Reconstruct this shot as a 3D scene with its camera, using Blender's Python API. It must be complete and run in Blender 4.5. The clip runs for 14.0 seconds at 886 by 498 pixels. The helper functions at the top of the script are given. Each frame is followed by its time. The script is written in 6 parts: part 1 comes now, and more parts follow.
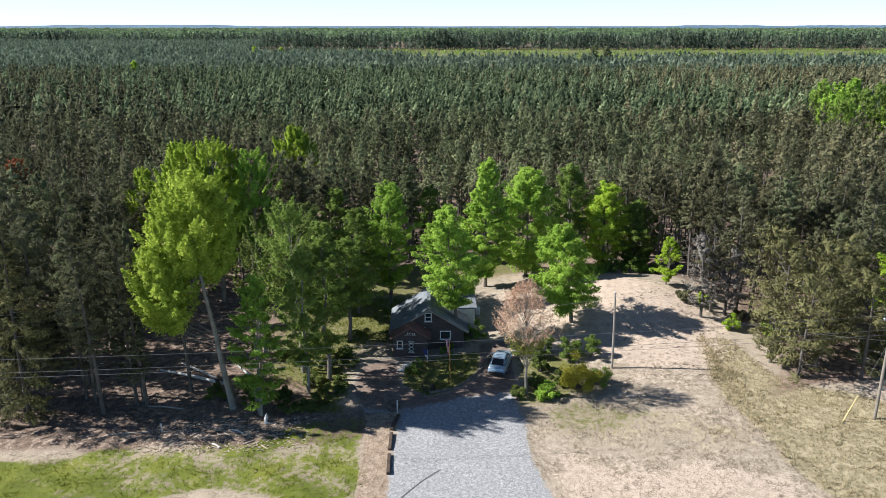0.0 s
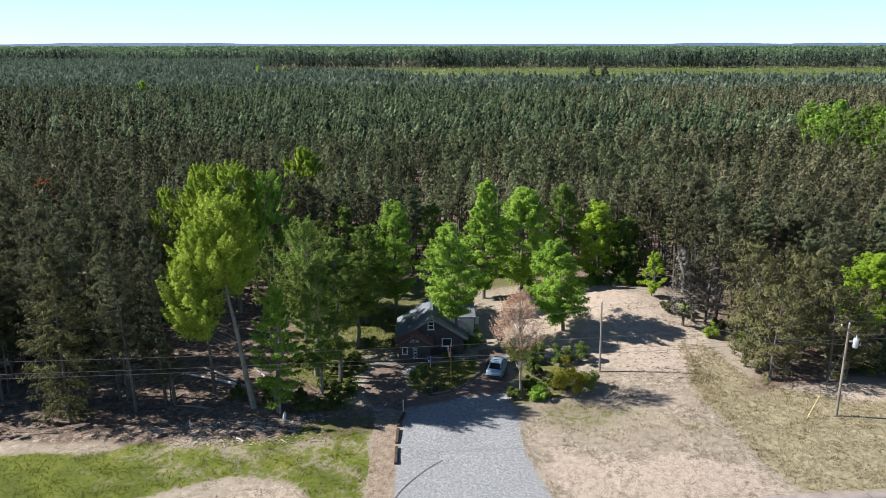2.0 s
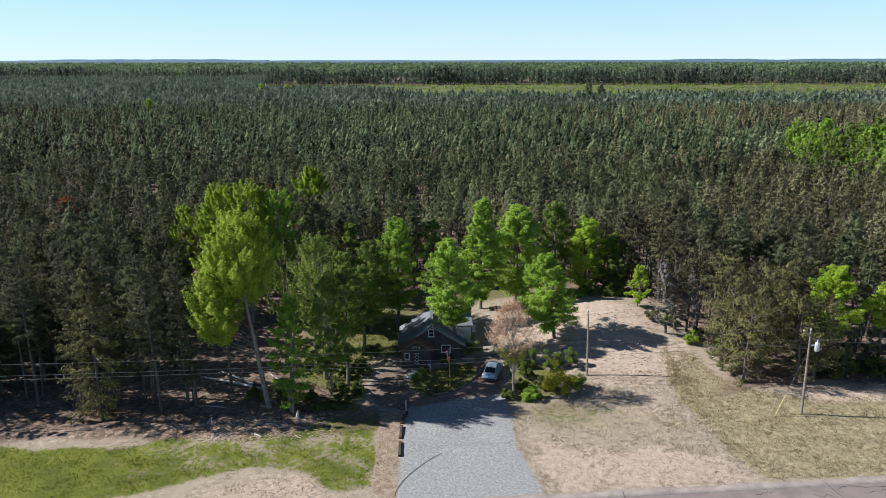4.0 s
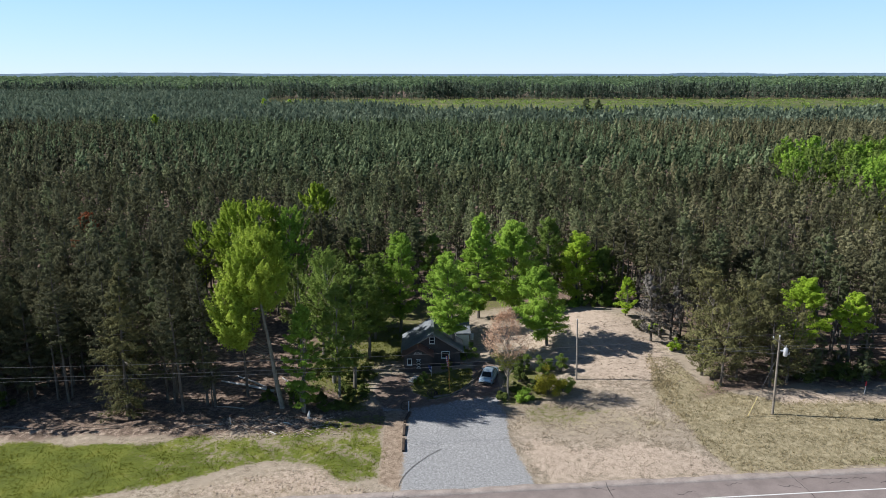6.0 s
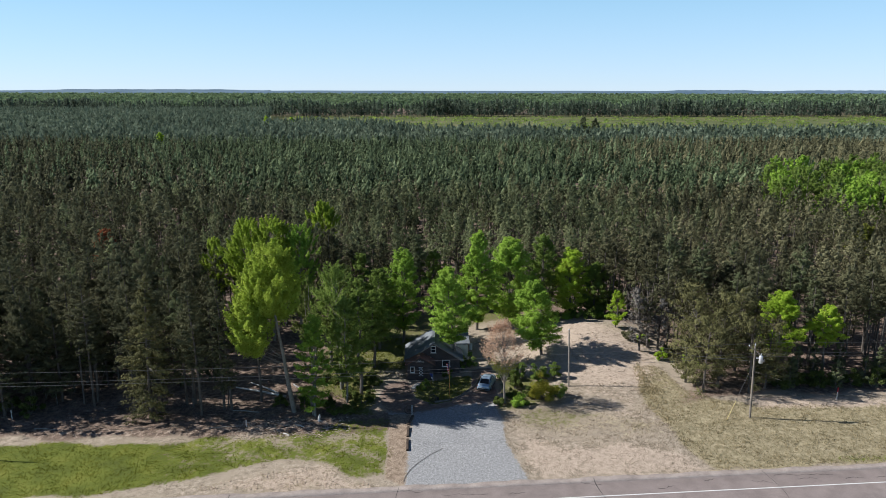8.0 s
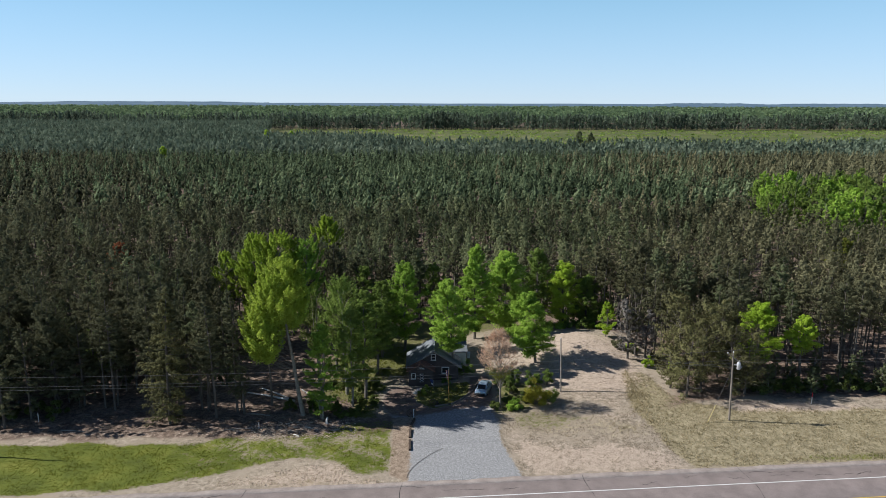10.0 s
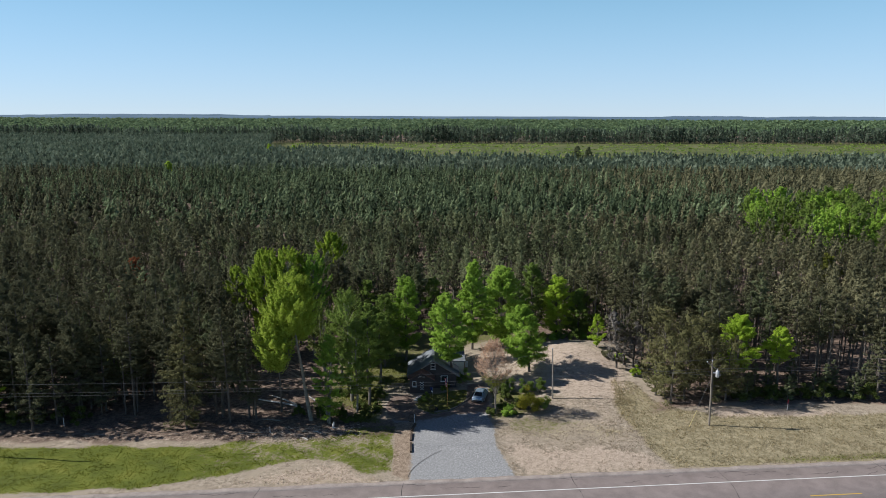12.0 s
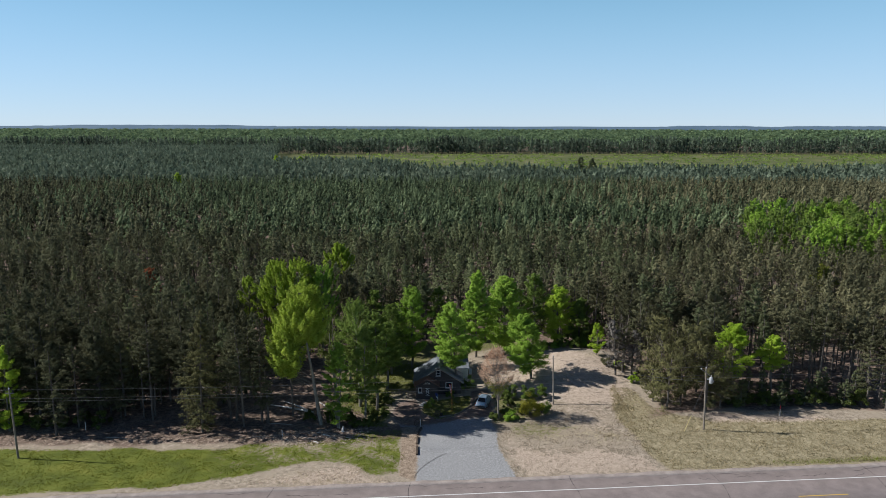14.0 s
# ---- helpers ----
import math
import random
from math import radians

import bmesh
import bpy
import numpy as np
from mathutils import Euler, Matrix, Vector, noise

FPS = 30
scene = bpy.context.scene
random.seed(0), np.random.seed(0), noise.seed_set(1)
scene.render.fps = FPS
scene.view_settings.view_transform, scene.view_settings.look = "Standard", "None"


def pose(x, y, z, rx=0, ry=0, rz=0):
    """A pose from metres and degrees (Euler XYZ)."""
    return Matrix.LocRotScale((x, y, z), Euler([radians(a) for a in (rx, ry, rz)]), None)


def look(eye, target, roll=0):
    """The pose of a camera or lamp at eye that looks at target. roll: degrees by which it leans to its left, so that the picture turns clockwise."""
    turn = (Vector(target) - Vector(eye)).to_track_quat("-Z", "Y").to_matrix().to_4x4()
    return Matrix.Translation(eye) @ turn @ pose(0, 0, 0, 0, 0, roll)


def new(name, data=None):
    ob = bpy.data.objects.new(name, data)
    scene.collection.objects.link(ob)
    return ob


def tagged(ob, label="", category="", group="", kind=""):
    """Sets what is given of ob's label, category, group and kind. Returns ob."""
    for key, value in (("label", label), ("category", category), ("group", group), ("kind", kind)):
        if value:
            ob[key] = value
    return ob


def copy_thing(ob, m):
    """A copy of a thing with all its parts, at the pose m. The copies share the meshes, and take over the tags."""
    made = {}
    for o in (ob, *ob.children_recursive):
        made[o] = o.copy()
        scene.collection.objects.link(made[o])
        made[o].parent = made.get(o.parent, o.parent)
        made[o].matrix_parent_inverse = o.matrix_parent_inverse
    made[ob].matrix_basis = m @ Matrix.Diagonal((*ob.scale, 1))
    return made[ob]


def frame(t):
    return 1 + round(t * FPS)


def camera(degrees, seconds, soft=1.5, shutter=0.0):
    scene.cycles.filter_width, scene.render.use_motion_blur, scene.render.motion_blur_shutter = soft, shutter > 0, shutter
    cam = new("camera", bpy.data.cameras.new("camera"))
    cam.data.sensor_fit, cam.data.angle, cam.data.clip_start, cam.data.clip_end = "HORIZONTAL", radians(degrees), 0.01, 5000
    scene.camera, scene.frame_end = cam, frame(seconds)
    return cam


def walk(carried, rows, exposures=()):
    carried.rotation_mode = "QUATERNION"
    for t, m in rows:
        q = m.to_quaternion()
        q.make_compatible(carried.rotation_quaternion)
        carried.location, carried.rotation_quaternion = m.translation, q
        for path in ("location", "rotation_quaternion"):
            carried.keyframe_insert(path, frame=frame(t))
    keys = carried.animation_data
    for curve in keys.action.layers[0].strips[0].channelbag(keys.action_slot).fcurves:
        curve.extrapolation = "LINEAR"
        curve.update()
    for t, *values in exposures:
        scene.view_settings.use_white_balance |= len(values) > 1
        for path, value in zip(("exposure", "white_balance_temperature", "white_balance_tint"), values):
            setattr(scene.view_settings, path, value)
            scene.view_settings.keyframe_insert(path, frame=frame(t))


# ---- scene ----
cam = camera(65.4, 14.0, soft=0.65)
PATH = [
    (0, (3.313, -45.176, 32.915), (3.352, -43.274, 32.297), -0.0),
    (1.5, (3.086, -49.89, 34.265), (3.124, -47.978, 33.68), -0.0),
    (3, (3.041, -54.637, 35.513), (3.08, -52.715, 34.962), -0.1),
    (5.5, (2.877, -62.635, 37.769), (2.916, -60.701, 37.262), 0.0),
    (7, (2.715, -67.286, 39.02), (2.756, -65.344, 38.544), 0.0),
    (8.2, (2.406, -71.056, 39.839), (2.449, -69.107, 39.39), 0.1),
    (10.5, (2.004, -78.03, 41.839), (2.054, -76.074, 41.427), 0.2),
    (12.5, (2.051, -84.505, 43.675), (2.099, -82.542, 43.298), 0.2),
    (13, (2.023, -85.815, 43.953), (2.067, -83.85, 43.584), 0.1),
    (13.5, (1.964, -86.766, 44.189), (1.999, -84.799, 43.828), 0.1),
    (14, (2.004, -87.38, 44.424), (2.038, -85.412, 44.066), 0.1),
]
walk(cam, [(t, look(eye, target, roll)) for t, eye, target, roll in PATH],
     exposures=[(0.0, 1.05, 6100, 10.0), (3.0, 0.72, 6100, 10.0), (6.5, 0.55, 6100, 10.0), (10.5, 0.35, 6100, 10.0), (14.0, 0.26, 6100, 10.0)])

# ---- light ----
SUN_ELEVATION, SUN_X, SUN_Y = radians(36), -0.993, 0.118
world = bpy.data.worlds.new("sky")
scene.world = world
world.use_nodes = True
wn = world.node_tree.nodes
sky = wn.new("ShaderNodeTexSky")
sky.sky_type = "NISHITA"
sky.sun_disc = False
sky.sun_elevation = SUN_ELEVATION
sky.sun_rotation = math.atan2(SUN_X, SUN_Y)
sky.altitude, sky.air_density, sky.dust_density, sky.ozone_density = 200, 0.5, 0.0, 3.0
wn["Background"].inputs["Strength"].default_value = 0.07
haze = wn.new("ShaderNodeMix")
haze.data_type = "RGBA"
height = wn.new("ShaderNodeSeparateXYZ")
fade = wn.new("ShaderNodeMapRange")
fade.inputs[2].default_value, fade.inputs[3].default_value, fade.inputs[4].default_value = 0.36, 0.70, 0.0
world.node_tree.links.new(wn.new("ShaderNodeTexCoord").outputs["Generated"], height.inputs[0])
world.node_tree.links.new(height.outputs[2], fade.inputs[0])
world.node_tree.links.new(fade.outputs[0], haze.inputs[0])
veil = wn.new("ShaderNodeValToRGB")
veil.color_ramp.elements[0].color = (0.77, 0.91, 1.02, 1.0)
veil.color_ramp.elements[1].color, veil.color_ramp.elements[1].position = (0.58, 1.26, 1.58, 1.0), 0.22
lift = wn.new("ShaderNodeVectorMath")
lift.operation = "SCALE"
lift.inputs[3].default_value = 10.0
world.node_tree.links.new(height.outputs[2], veil.inputs[0])
world.node_tree.links.new(veil.outputs[0], lift.inputs[0])
world.node_tree.links.new(lift.outputs[0], haze.inputs[7])
world.node_tree.links.new(sky.outputs[0], haze.inputs[6])
world.node_tree.links.new(haze.outputs[2], wn["Background"].inputs["Color"])
sun = new("sun", bpy.data.lights.new("sun", "SUN"))
sun.data.energy, sun.data.angle, sun.data.color = 5.0, radians(0.53), (1.0, 0.95, 0.87)
c = math.cos(SUN_ELEVATION)
sun.matrix_world = look((SUN_X * c * 100, SUN_Y * c * 100, math.sin(SUN_ELEVATION) * 100), (0, 0, 0))

rng = np.random.default_rng(7)


# ---- materials ----
class Nodes:
    """A node material with short calls for its nodes."""

    def __init__(self, name):
        self.mat = bpy.data.materials.new(name)
        self.mat.use_nodes = True
        self.tree = self.mat.node_tree
        self.bsdf = self.tree.nodes["Principled BSDF"]
        self.out = self.tree.nodes["Material Output"]

    def node(self, kind, **inputs):
        n = self.tree.nodes.new(kind)
        for k, v in inputs.items():
            self.put(n.inputs[k.replace("_", " ")], v)
        return n

    def put(self, socket, v):
        if isinstance(v, bpy.types.NodeSocket):
            self.tree.links.new(v, socket)
        else:
            socket.default_value = (*v, 1.0) if isinstance(v, tuple) and len(v) == 3 and socket.type == "RGBA" else v

    def coords(self):
        return self.node("ShaderNodeTexCoord").outputs["Object"]

    def noise(self, scale, detail=4.0, rough=0.55, vector=None):
        n = self.node("ShaderNodeTexNoise", Scale=scale, Detail=detail, Roughness=rough)
        self.tree.links.new(vector or self.coords(), n.inputs["Vector"])
        return n.outputs[0]

    def attr(self, name):
        n = self.node("ShaderNodeAttribute")
        n.attribute_name = name
        return n.outputs["Fac"]

    def ramp(self, fac, *stops):
        n = self.node("ShaderNodeValToRGB", Fac=fac)
        el = n.color_ramp.elements
        while len(el) < len(stops):
            el.new(0.5)
        for e, (p, col) in zip(el, stops):
            e.position, e.color = p, (*col, 1.0)
        return n.outputs[0]

    def step(self, v, lo, hi):
        n = self.node("ShaderNodeMapRange", Value=v)
        n.inputs[1].default_value, n.inputs[2].default_value = lo, hi
        return n.outputs[0]

    def math(self, op, a, b=0.5):
        n = self.node("ShaderNodeMath")
        n.operation = op
        self.put(n.inputs[0], a)
        self.put(n.inputs[1], b)
        return n.outputs[0]

    def mix(self, fac, a, b, blend="MIX"):
        n = self.tree.nodes.new("ShaderNodeMix")
        n.data_type, n.blend_type = "RGBA", blend
        self.put(n.inputs[0], fac)
        self.put(n.inputs[6], a)
        self.put(n.inputs[7], b)
        return n.outputs[2]

    def bump(self, height, strength=0.5, distance=0.05):
        n = self.node("ShaderNodeBump", Height=height, Strength=strength, Distance=distance)
        self.tree.links.new(n.outputs[0], self.bsdf.inputs["Normal"])

    def finish(self, colour, rough=0.8, metal=0.0):
        self.put(self.bsdf.inputs["Base Color"], colour)
        self.put(self.bsdf.inputs["Roughness"], rough)
        self.put(self.bsdf.inputs["Metallic"], metal)
        self.bsdf.inputs["Specular IOR Level"].default_value = 0.3
        return self.mat


def foliage(name, dark, mid, light, shine=0.35, patch=0.25, spread=0.55):
    """Leaves or needles: three tones spread over the sprays, drifting from limb to limb, with light shining through."""
    n = Nodes(name)
    rand = n.node("ShaderNodeNewGeometry").outputs["Random Per Island"]
    drift = n.noise(patch, 3.0)
    tone = n.math("ADD", n.math("MULTIPLY", n.math("SUBTRACT", rand, 0.5), spread), n.math("ADD", n.math("MULTIPLY", n.step(drift, 0.3, 0.7), 0.45), 0.275))
    own = n.node("ShaderNodeObjectInfo").outputs["Random"]
    tone = n.math("ADD", tone, n.math("MULTIPLY", n.math("SUBTRACT", own, 0.5), 0.25))
    tone = n.math("ADD", tone, n.math("MULTIPLY", n.attr("tone"), 0.36))
    col = n.ramp(tone, (0.1, dark), (0.5, mid), (0.9, light))
    n.finish(col, 0.8)
    n.bsdf.inputs["Specular IOR Level"].default_value = 0.08
    tr = n.node("ShaderNodeBsdfTranslucent", Color=n.mix(0.5, col, light))
    m = n.node("ShaderNodeMixShader", Fac=shine)
    n.tree.links.new(n.bsdf.outputs[0], m.inputs[1])
    n.tree.links.new(tr.outputs[0], m.inputs[2])
    n.tree.links.new(m.outputs[0], n.out.inputs[0])
    return n.mat


def bark(name, dark, light, scale=6.0):
    n = Nodes(name)
    v = n.noise(scale, 6.0, 0.7)
    big = n.noise(0.9, 3.0)
    col = n.mix(n.step(big, 0.35, 0.7), n.ramp(v, (0.3, dark), (0.7, light)), light)
    n.bump(v, 0.7, 0.04)
    return n.finish(col, 0.9)


def plain(name, a, b, scale=8.0, rough=0.7, metal=0.0, bump=0.2):
    """Paint, wood or metal with two tones of wear at two scales."""
    n = Nodes(name)
    fine, coarse = n.noise(scale, 6.0, 0.65), n.noise(scale * 0.15, 3.0)
    col = n.mix(n.step(n.math("ADD", n.math("MULTIPLY", fine, 0.5), n.math("MULTIPLY", coarse, 0.5)), 0.35, 0.65), a, b)
    n.bump(fine, bump, 0.01)
    return n.finish(col, rough, metal)


LEAF_BRIGHT = foliage("leaf_bright", (0.15, 0.21, 0.028), (0.32, 0.42, 0.052), (0.47, 0.57, 0.092), 0.55, 0.25, 0.35)
LEAF_GREEN = foliage("leaf_green", (0.115, 0.19, 0.034), (0.27, 0.41, 0.062), (0.42, 0.57, 0.10), 0.45, 0.25, 0.35)
LEAF_DARK = foliage("leaf_dark", (0.085, 0.125, 0.032), (0.19, 0.265, 0.062), (0.30, 0.39, 0.095), 0.55, 0.25, 0.35)
LEAF_PALE = foliage("leaf_pale", (0.165, 0.225, 0.032), (0.335, 0.425, 0.06), (0.48, 0.57, 0.10), 0.55, 0.25, 0.35)
# LEAF_DARK deepened: shade of thicket and undergrowth put into the leaf colour
LEAF_SHADE = foliage("leaf_shade", (0.05, 0.068, 0.022), (0.115, 0.15, 0.042), (0.20, 0.24, 0.065), 0.45)
LEAF_GOLD = foliage("leaf_gold", (0.15, 0.15, 0.022), (0.34, 0.33, 0.045), (0.52, 0.48, 0.08), 0.5)
LEAF_YELLOW = foliage("leaf_yellow", (0.18, 0.27, 0.028), (0.36, 0.50, 0.055), (0.52, 0.64, 0.092), 0.55, 0.25, 0.35)
LEAF_OLIVE = foliage("leaf_olive", (0.09, 0.105, 0.0203), (0.2, 0.215, 0.0406), (0.34, 0.35, 0.0725), 0.45)
LEAF_BUD = foliage("leaf_bud", (0.33, 0.205, 0.135), (0.60, 0.405, 0.29), (0.70, 0.52, 0.375), 0.5)
NEEDLE = foliage("needle", (0.027, 0.036, 0.019), (0.141, 0.160, 0.081), (0.267, 0.289, 0.147), 0.34, 0.1, 0.09)
NEEDLE_WOOD = foliage("needle_wood", (0.025, 0.038, 0.021), (0.125, 0.165, 0.084), (0.244, 0.299, 0.157), 0.34, 0.05, 0.09)
NEEDLE_GREY = foliage("needle_grey", (0.022, 0.024, 0.014), (0.104, 0.107, 0.058), (0.202, 0.202, 0.111), 0.28, 0.1, 0.09)
NEEDLE_OLIVE = foliage("needle_olive", (0.023, 0.025, 0.014), (0.128, 0.127, 0.069), (0.238, 0.225, 0.123), 0.32, 0.15, 0.09)
NEEDLE_JACK = foliage("needle_jack", (0.038, 0.038, 0.018), (0.136, 0.132, 0.056), (0.240, 0.224, 0.096), 0.2, 0.3, 0.2)
# Far needles: the blue-grey haze of distance is painted into the colour
NEEDLE_HAZE = foliage("needle_haze", (0.040, 0.054, 0.037), (0.112, 0.146, 0.097), (0.195, 0.236, 0.163), 0.3, 0.02, 0.1)
# Woods beyond the field: leaf tones with bluish distance haze mixed in
LEAF_HAZE = foliage("leaf_haze", (0.075, 0.12, 0.065), (0.145, 0.21, 0.11), (0.22, 0.30, 0.15), 0.4, 0.015)
LEAF_RED = foliage("leaf_red", (0.14, 0.05, 0.025), (0.26, 0.085, 0.04), (0.36, 0.15, 0.06), 0.3)
TWIG = foliage("twig", (0.06, 0.05, 0.04), (0.13, 0.115, 0.10), (0.22, 0.20, 0.175), 0.05)
TWIG_DEAD = foliage("twig_dead", (0.11, 0.095, 0.08), (0.21, 0.19, 0.165), (0.32, 0.29, 0.255), 0.1)
BARK_PINE = bark("bark_pine", (0.04, 0.034, 0.028), (0.145, 0.127, 0.11))
BARK_PALE = bark("bark_pale", (0.10, 0.09, 0.075), (0.29, 0.27, 0.23), 4.0)
BARK_BUD = bark("bark_bud", (0.10, 0.085, 0.07), (0.26, 0.23, 0.20))
BARK_GREY = bark("bark_grey", (0.06, 0.055, 0.045), (0.18, 0.16, 0.14))


# ---- mesh helpers ----
def raw_mesh(name, verts, faces, mats=(), mat_index=None, smooth=False):
    """A mesh from arrays: verts (N, 3) and quads or triangles (M, k)."""
    me = bpy.data.meshes.new(name)
    verts, faces = np.asarray(verts, np.float32), np.asarray(faces, np.int32)
    k = faces.shape[1]
    me.vertices.add(len(verts))
    me.vertices.foreach_set("co", verts.ravel())
    me.loops.add(faces.size)
    me.loops.foreach_set("vertex_index", faces.ravel())
    me.polygons.add(len(faces))
    me.polygons.foreach_set("loop_start", np.arange(0, faces.size, k, dtype=np.int32))
    for m in mats:
        me.materials.append(m)
    if mat_index is not None:
        me.polygons.foreach_set("material_index", np.asarray(mat_index, np.int32))
    if smooth:
        me.polygons.foreach_set("use_smooth", np.ones(len(faces), bool))
    me.update(calc_edges=True)
    me.validate()
    return me


def part(name, bm, material, parent, label="", smooth=False):
    me = bpy.data.meshes.new(name)
    bm.to_mesh(me)
    bm.free()
    me.materials.append(material)
    if smooth:
        for p in me.polygons:
            p.use_smooth = True
    ob = new(name, me)
    ob.parent = parent
    return tagged(ob, label)


def thing(name, x, y, z, label, category, group="", rz=0.0):
    ob = new(name)
    ob.empty_display_size = 0.3
    ob.matrix_world = pose(x, y, z, 0, 0, rz)
    return tagged(ob, label, category, group)


def box(sx, sy, sz, x=0.0, y=0.0, z=0.0, bevel=0.02, bm=None):
    """A bevelled box whose base centre is at x, y, z."""
    own = bmesh.new()
    bmesh.ops.create_cube(own, size=1.0)
    bmesh.ops.transform(own, matrix=Matrix.Translation((x, y, z + sz / 2)) @ Matrix.Diagonal((sx, sy, sz, 1)), verts=own.verts)
    if bevel:
        bmesh.ops.bevel(own, geom=own.edges[:], offset=min(bevel, sx / 4, sy / 4, sz / 4), segments=1, affect="EDGES")
    return joined(bm, own)


def joined(bm, own):
    if bm is None:
        return own
    me = bpy.data.meshes.new("tmp")
    own.to_mesh(me)
    own.free()
    bm.from_mesh(me)
    bpy.data.meshes.remove(me)
    return bm


def tube(points, radii, sides=8, bm=None, cap=True):
    """A tapered round bar along points."""
    own = bm or bmesh.new()
    rings = []
    pts = [Vector(p) for p in points]
    for i, p in enumerate(pts):
        d = (pts[min(i + 1, len(pts) - 1)] - pts[max(i - 1, 0)]).normalized()
        u = d.cross(Vector((0.0, 1.0, 0.02)) if abs(d.y) < 0.9 else Vector((1, 0, 0))).normalized()
        v = d.cross(u)
        r = radii[i] if isinstance(radii, (list, tuple)) else radii
        rings.append([own.verts.new(p + u * (r * math.cos(a)) + v * (r * math.sin(a))) for a in (2 * math.pi * k / sides for k in range(sides))])
    for a, b in zip(rings, rings[1:]):
        for k in range(sides):
            own.faces.new((a[k], a[(k + 1) % sides], b[(k + 1) % sides], b[k]))
    if cap:
        own.faces.new(rings[0][::-1])
        own.faces.new(rings[-1])
    return own


def prism(outline, y0, y1, bm=None):
    """A solid from an outline in x and z, drawn from y0 to y1."""
    own = bm or bmesh.new()
    a = [own.verts.new((x, y0, z)) for x, z in outline]
    b = [own.verts.new((x, y1, z)) for x, z in outline]
    own.faces.new(a)
    own.faces.new(b[::-1])
    for k in range(len(a)):
        own.faces.new((a[k], b[k], b[(k + 1) % len(a)], a[(k + 1) % len(a)]))
    bmesh.ops.recalc_face_normals(own, faces=own.faces[:])
    return own


def unit(v):
    return v / np.maximum(np.linalg.norm(v, axis=-1, keepdims=True), 1e-6)


def sprays(centres, along, length, width, g, face=None, loose=0.45):
    """Pointed leaf sprays that face roughly along `face`: arrays of verts and triangles."""
    n = len(centres)
    w = unit(unit(face) + g.normal(size=(n, 3)) * loose) if face is not None else unit(g.normal(size=(n, 3)))
    u = unit(along - w * (along * w).sum(1, keepdims=True) + g.normal(size=(n, 3)) * 0.02)
    v = np.cross(w, u)
    length, width = np.broadcast_to(length, n)[:, None], np.broadcast_to(width, n)[:, None]
    verts = np.stack([centres - u * length * 0.4 + v * width * 0.5, centres + u * length * 0.6 - w * width * 0.15, centres - u * length * 0.4 - v * width * 0.5], 1)
    return verts.reshape(-1, 3), np.arange(3 * n).reshape(n, 3)


def ground_height(x, y):
    """The lie of the land: a sandy mound, a low bank and a dip at the cabin; level under the road."""
    x, y = np.asarray(x, float), np.asarray(y, float)
    s = np.clip((x - 14) / 16, 0, 1)
    s = s * s * (3 - 2 * s)
    v = np.clip((y + 6.0 - 0.064 * x) / 6, 0, 1)
    z = 0.5 * s + 2.2 * np.exp(-((x - 29) / 13) ** 2 - ((y - 34) / 9) ** 2) - 0.4 * np.exp(-(x / 10) ** 2 - ((y - 19) / 7) ** 2)
    z = z - 0.25 * (1 - np.clip((x + 20) / 14, 0, 1))
    rough = 0.05 * np.sin(x * 0.9 + 1.3 * np.sin(y * 0.5)) * np.sin(y * 0.8 + x * 0.23)
    return v * (z + rough) - 0.12 * (1 - np.clip((y + 8.4 - 0.064 * x) / 1.5, 0, 1)) * (y > -40)


def on_ground(x, y):
    return float(ground_height(x, y))


# ---- the land ----
def lines(lo, near0, near1, hi, fine):
    """Grid lines: fine between near0 and near1, then ever wider."""
    mid = list(np.arange(near0, near1, fine))
    up, down, d = [near1], [near0], fine
    while up[-1] < hi:
        d *= 1.22
        up.append(min(up[-1] + d, hi))
    d = fine
    while down[-1] > lo:
        d *= 1.22
        down.append(max(down[-1] - d, lo))
    return np.array(down[:0:-1] + mid + up)


def wob(x, y, s=1.0):
    return np.sin(x * 0.7 * s + 2.1 * np.sin(y * 0.31 * s)) * 0.5 + np.sin(y * 0.9 * s + 1.7 * np.sin(x * 0.43 * s)) * 0.5


def inside(x, y, poly, soft=0.8):
    """1 within the outline, 0 outside, soft over that many metres."""
    p = np.array(poly, float)
    q = np.roll(p, -1, 0)
    best = np.full(x.shape, 1e9)
    odd = np.zeros(x.shape, bool)
    for (ax, ay), (bx, by) in zip(p, q):
        dx, dy = bx - ax, by - ay
        t = np.clip(((x - ax) * dx + (y - ay) * dy) / (dx * dx + dy * dy + 1e-9), 0, 1)
        best = np.minimum(best, np.hypot(x - ax - t * dx, y - ay - t * dy))
        odd ^= ((ay > y) != (by > y)) & (x < (bx - ax) * (y - ay) / (by - ay + 1e-12) + ax)
    return np.clip(0.5 + np.where(odd, best, -best) / soft, 0, 1)


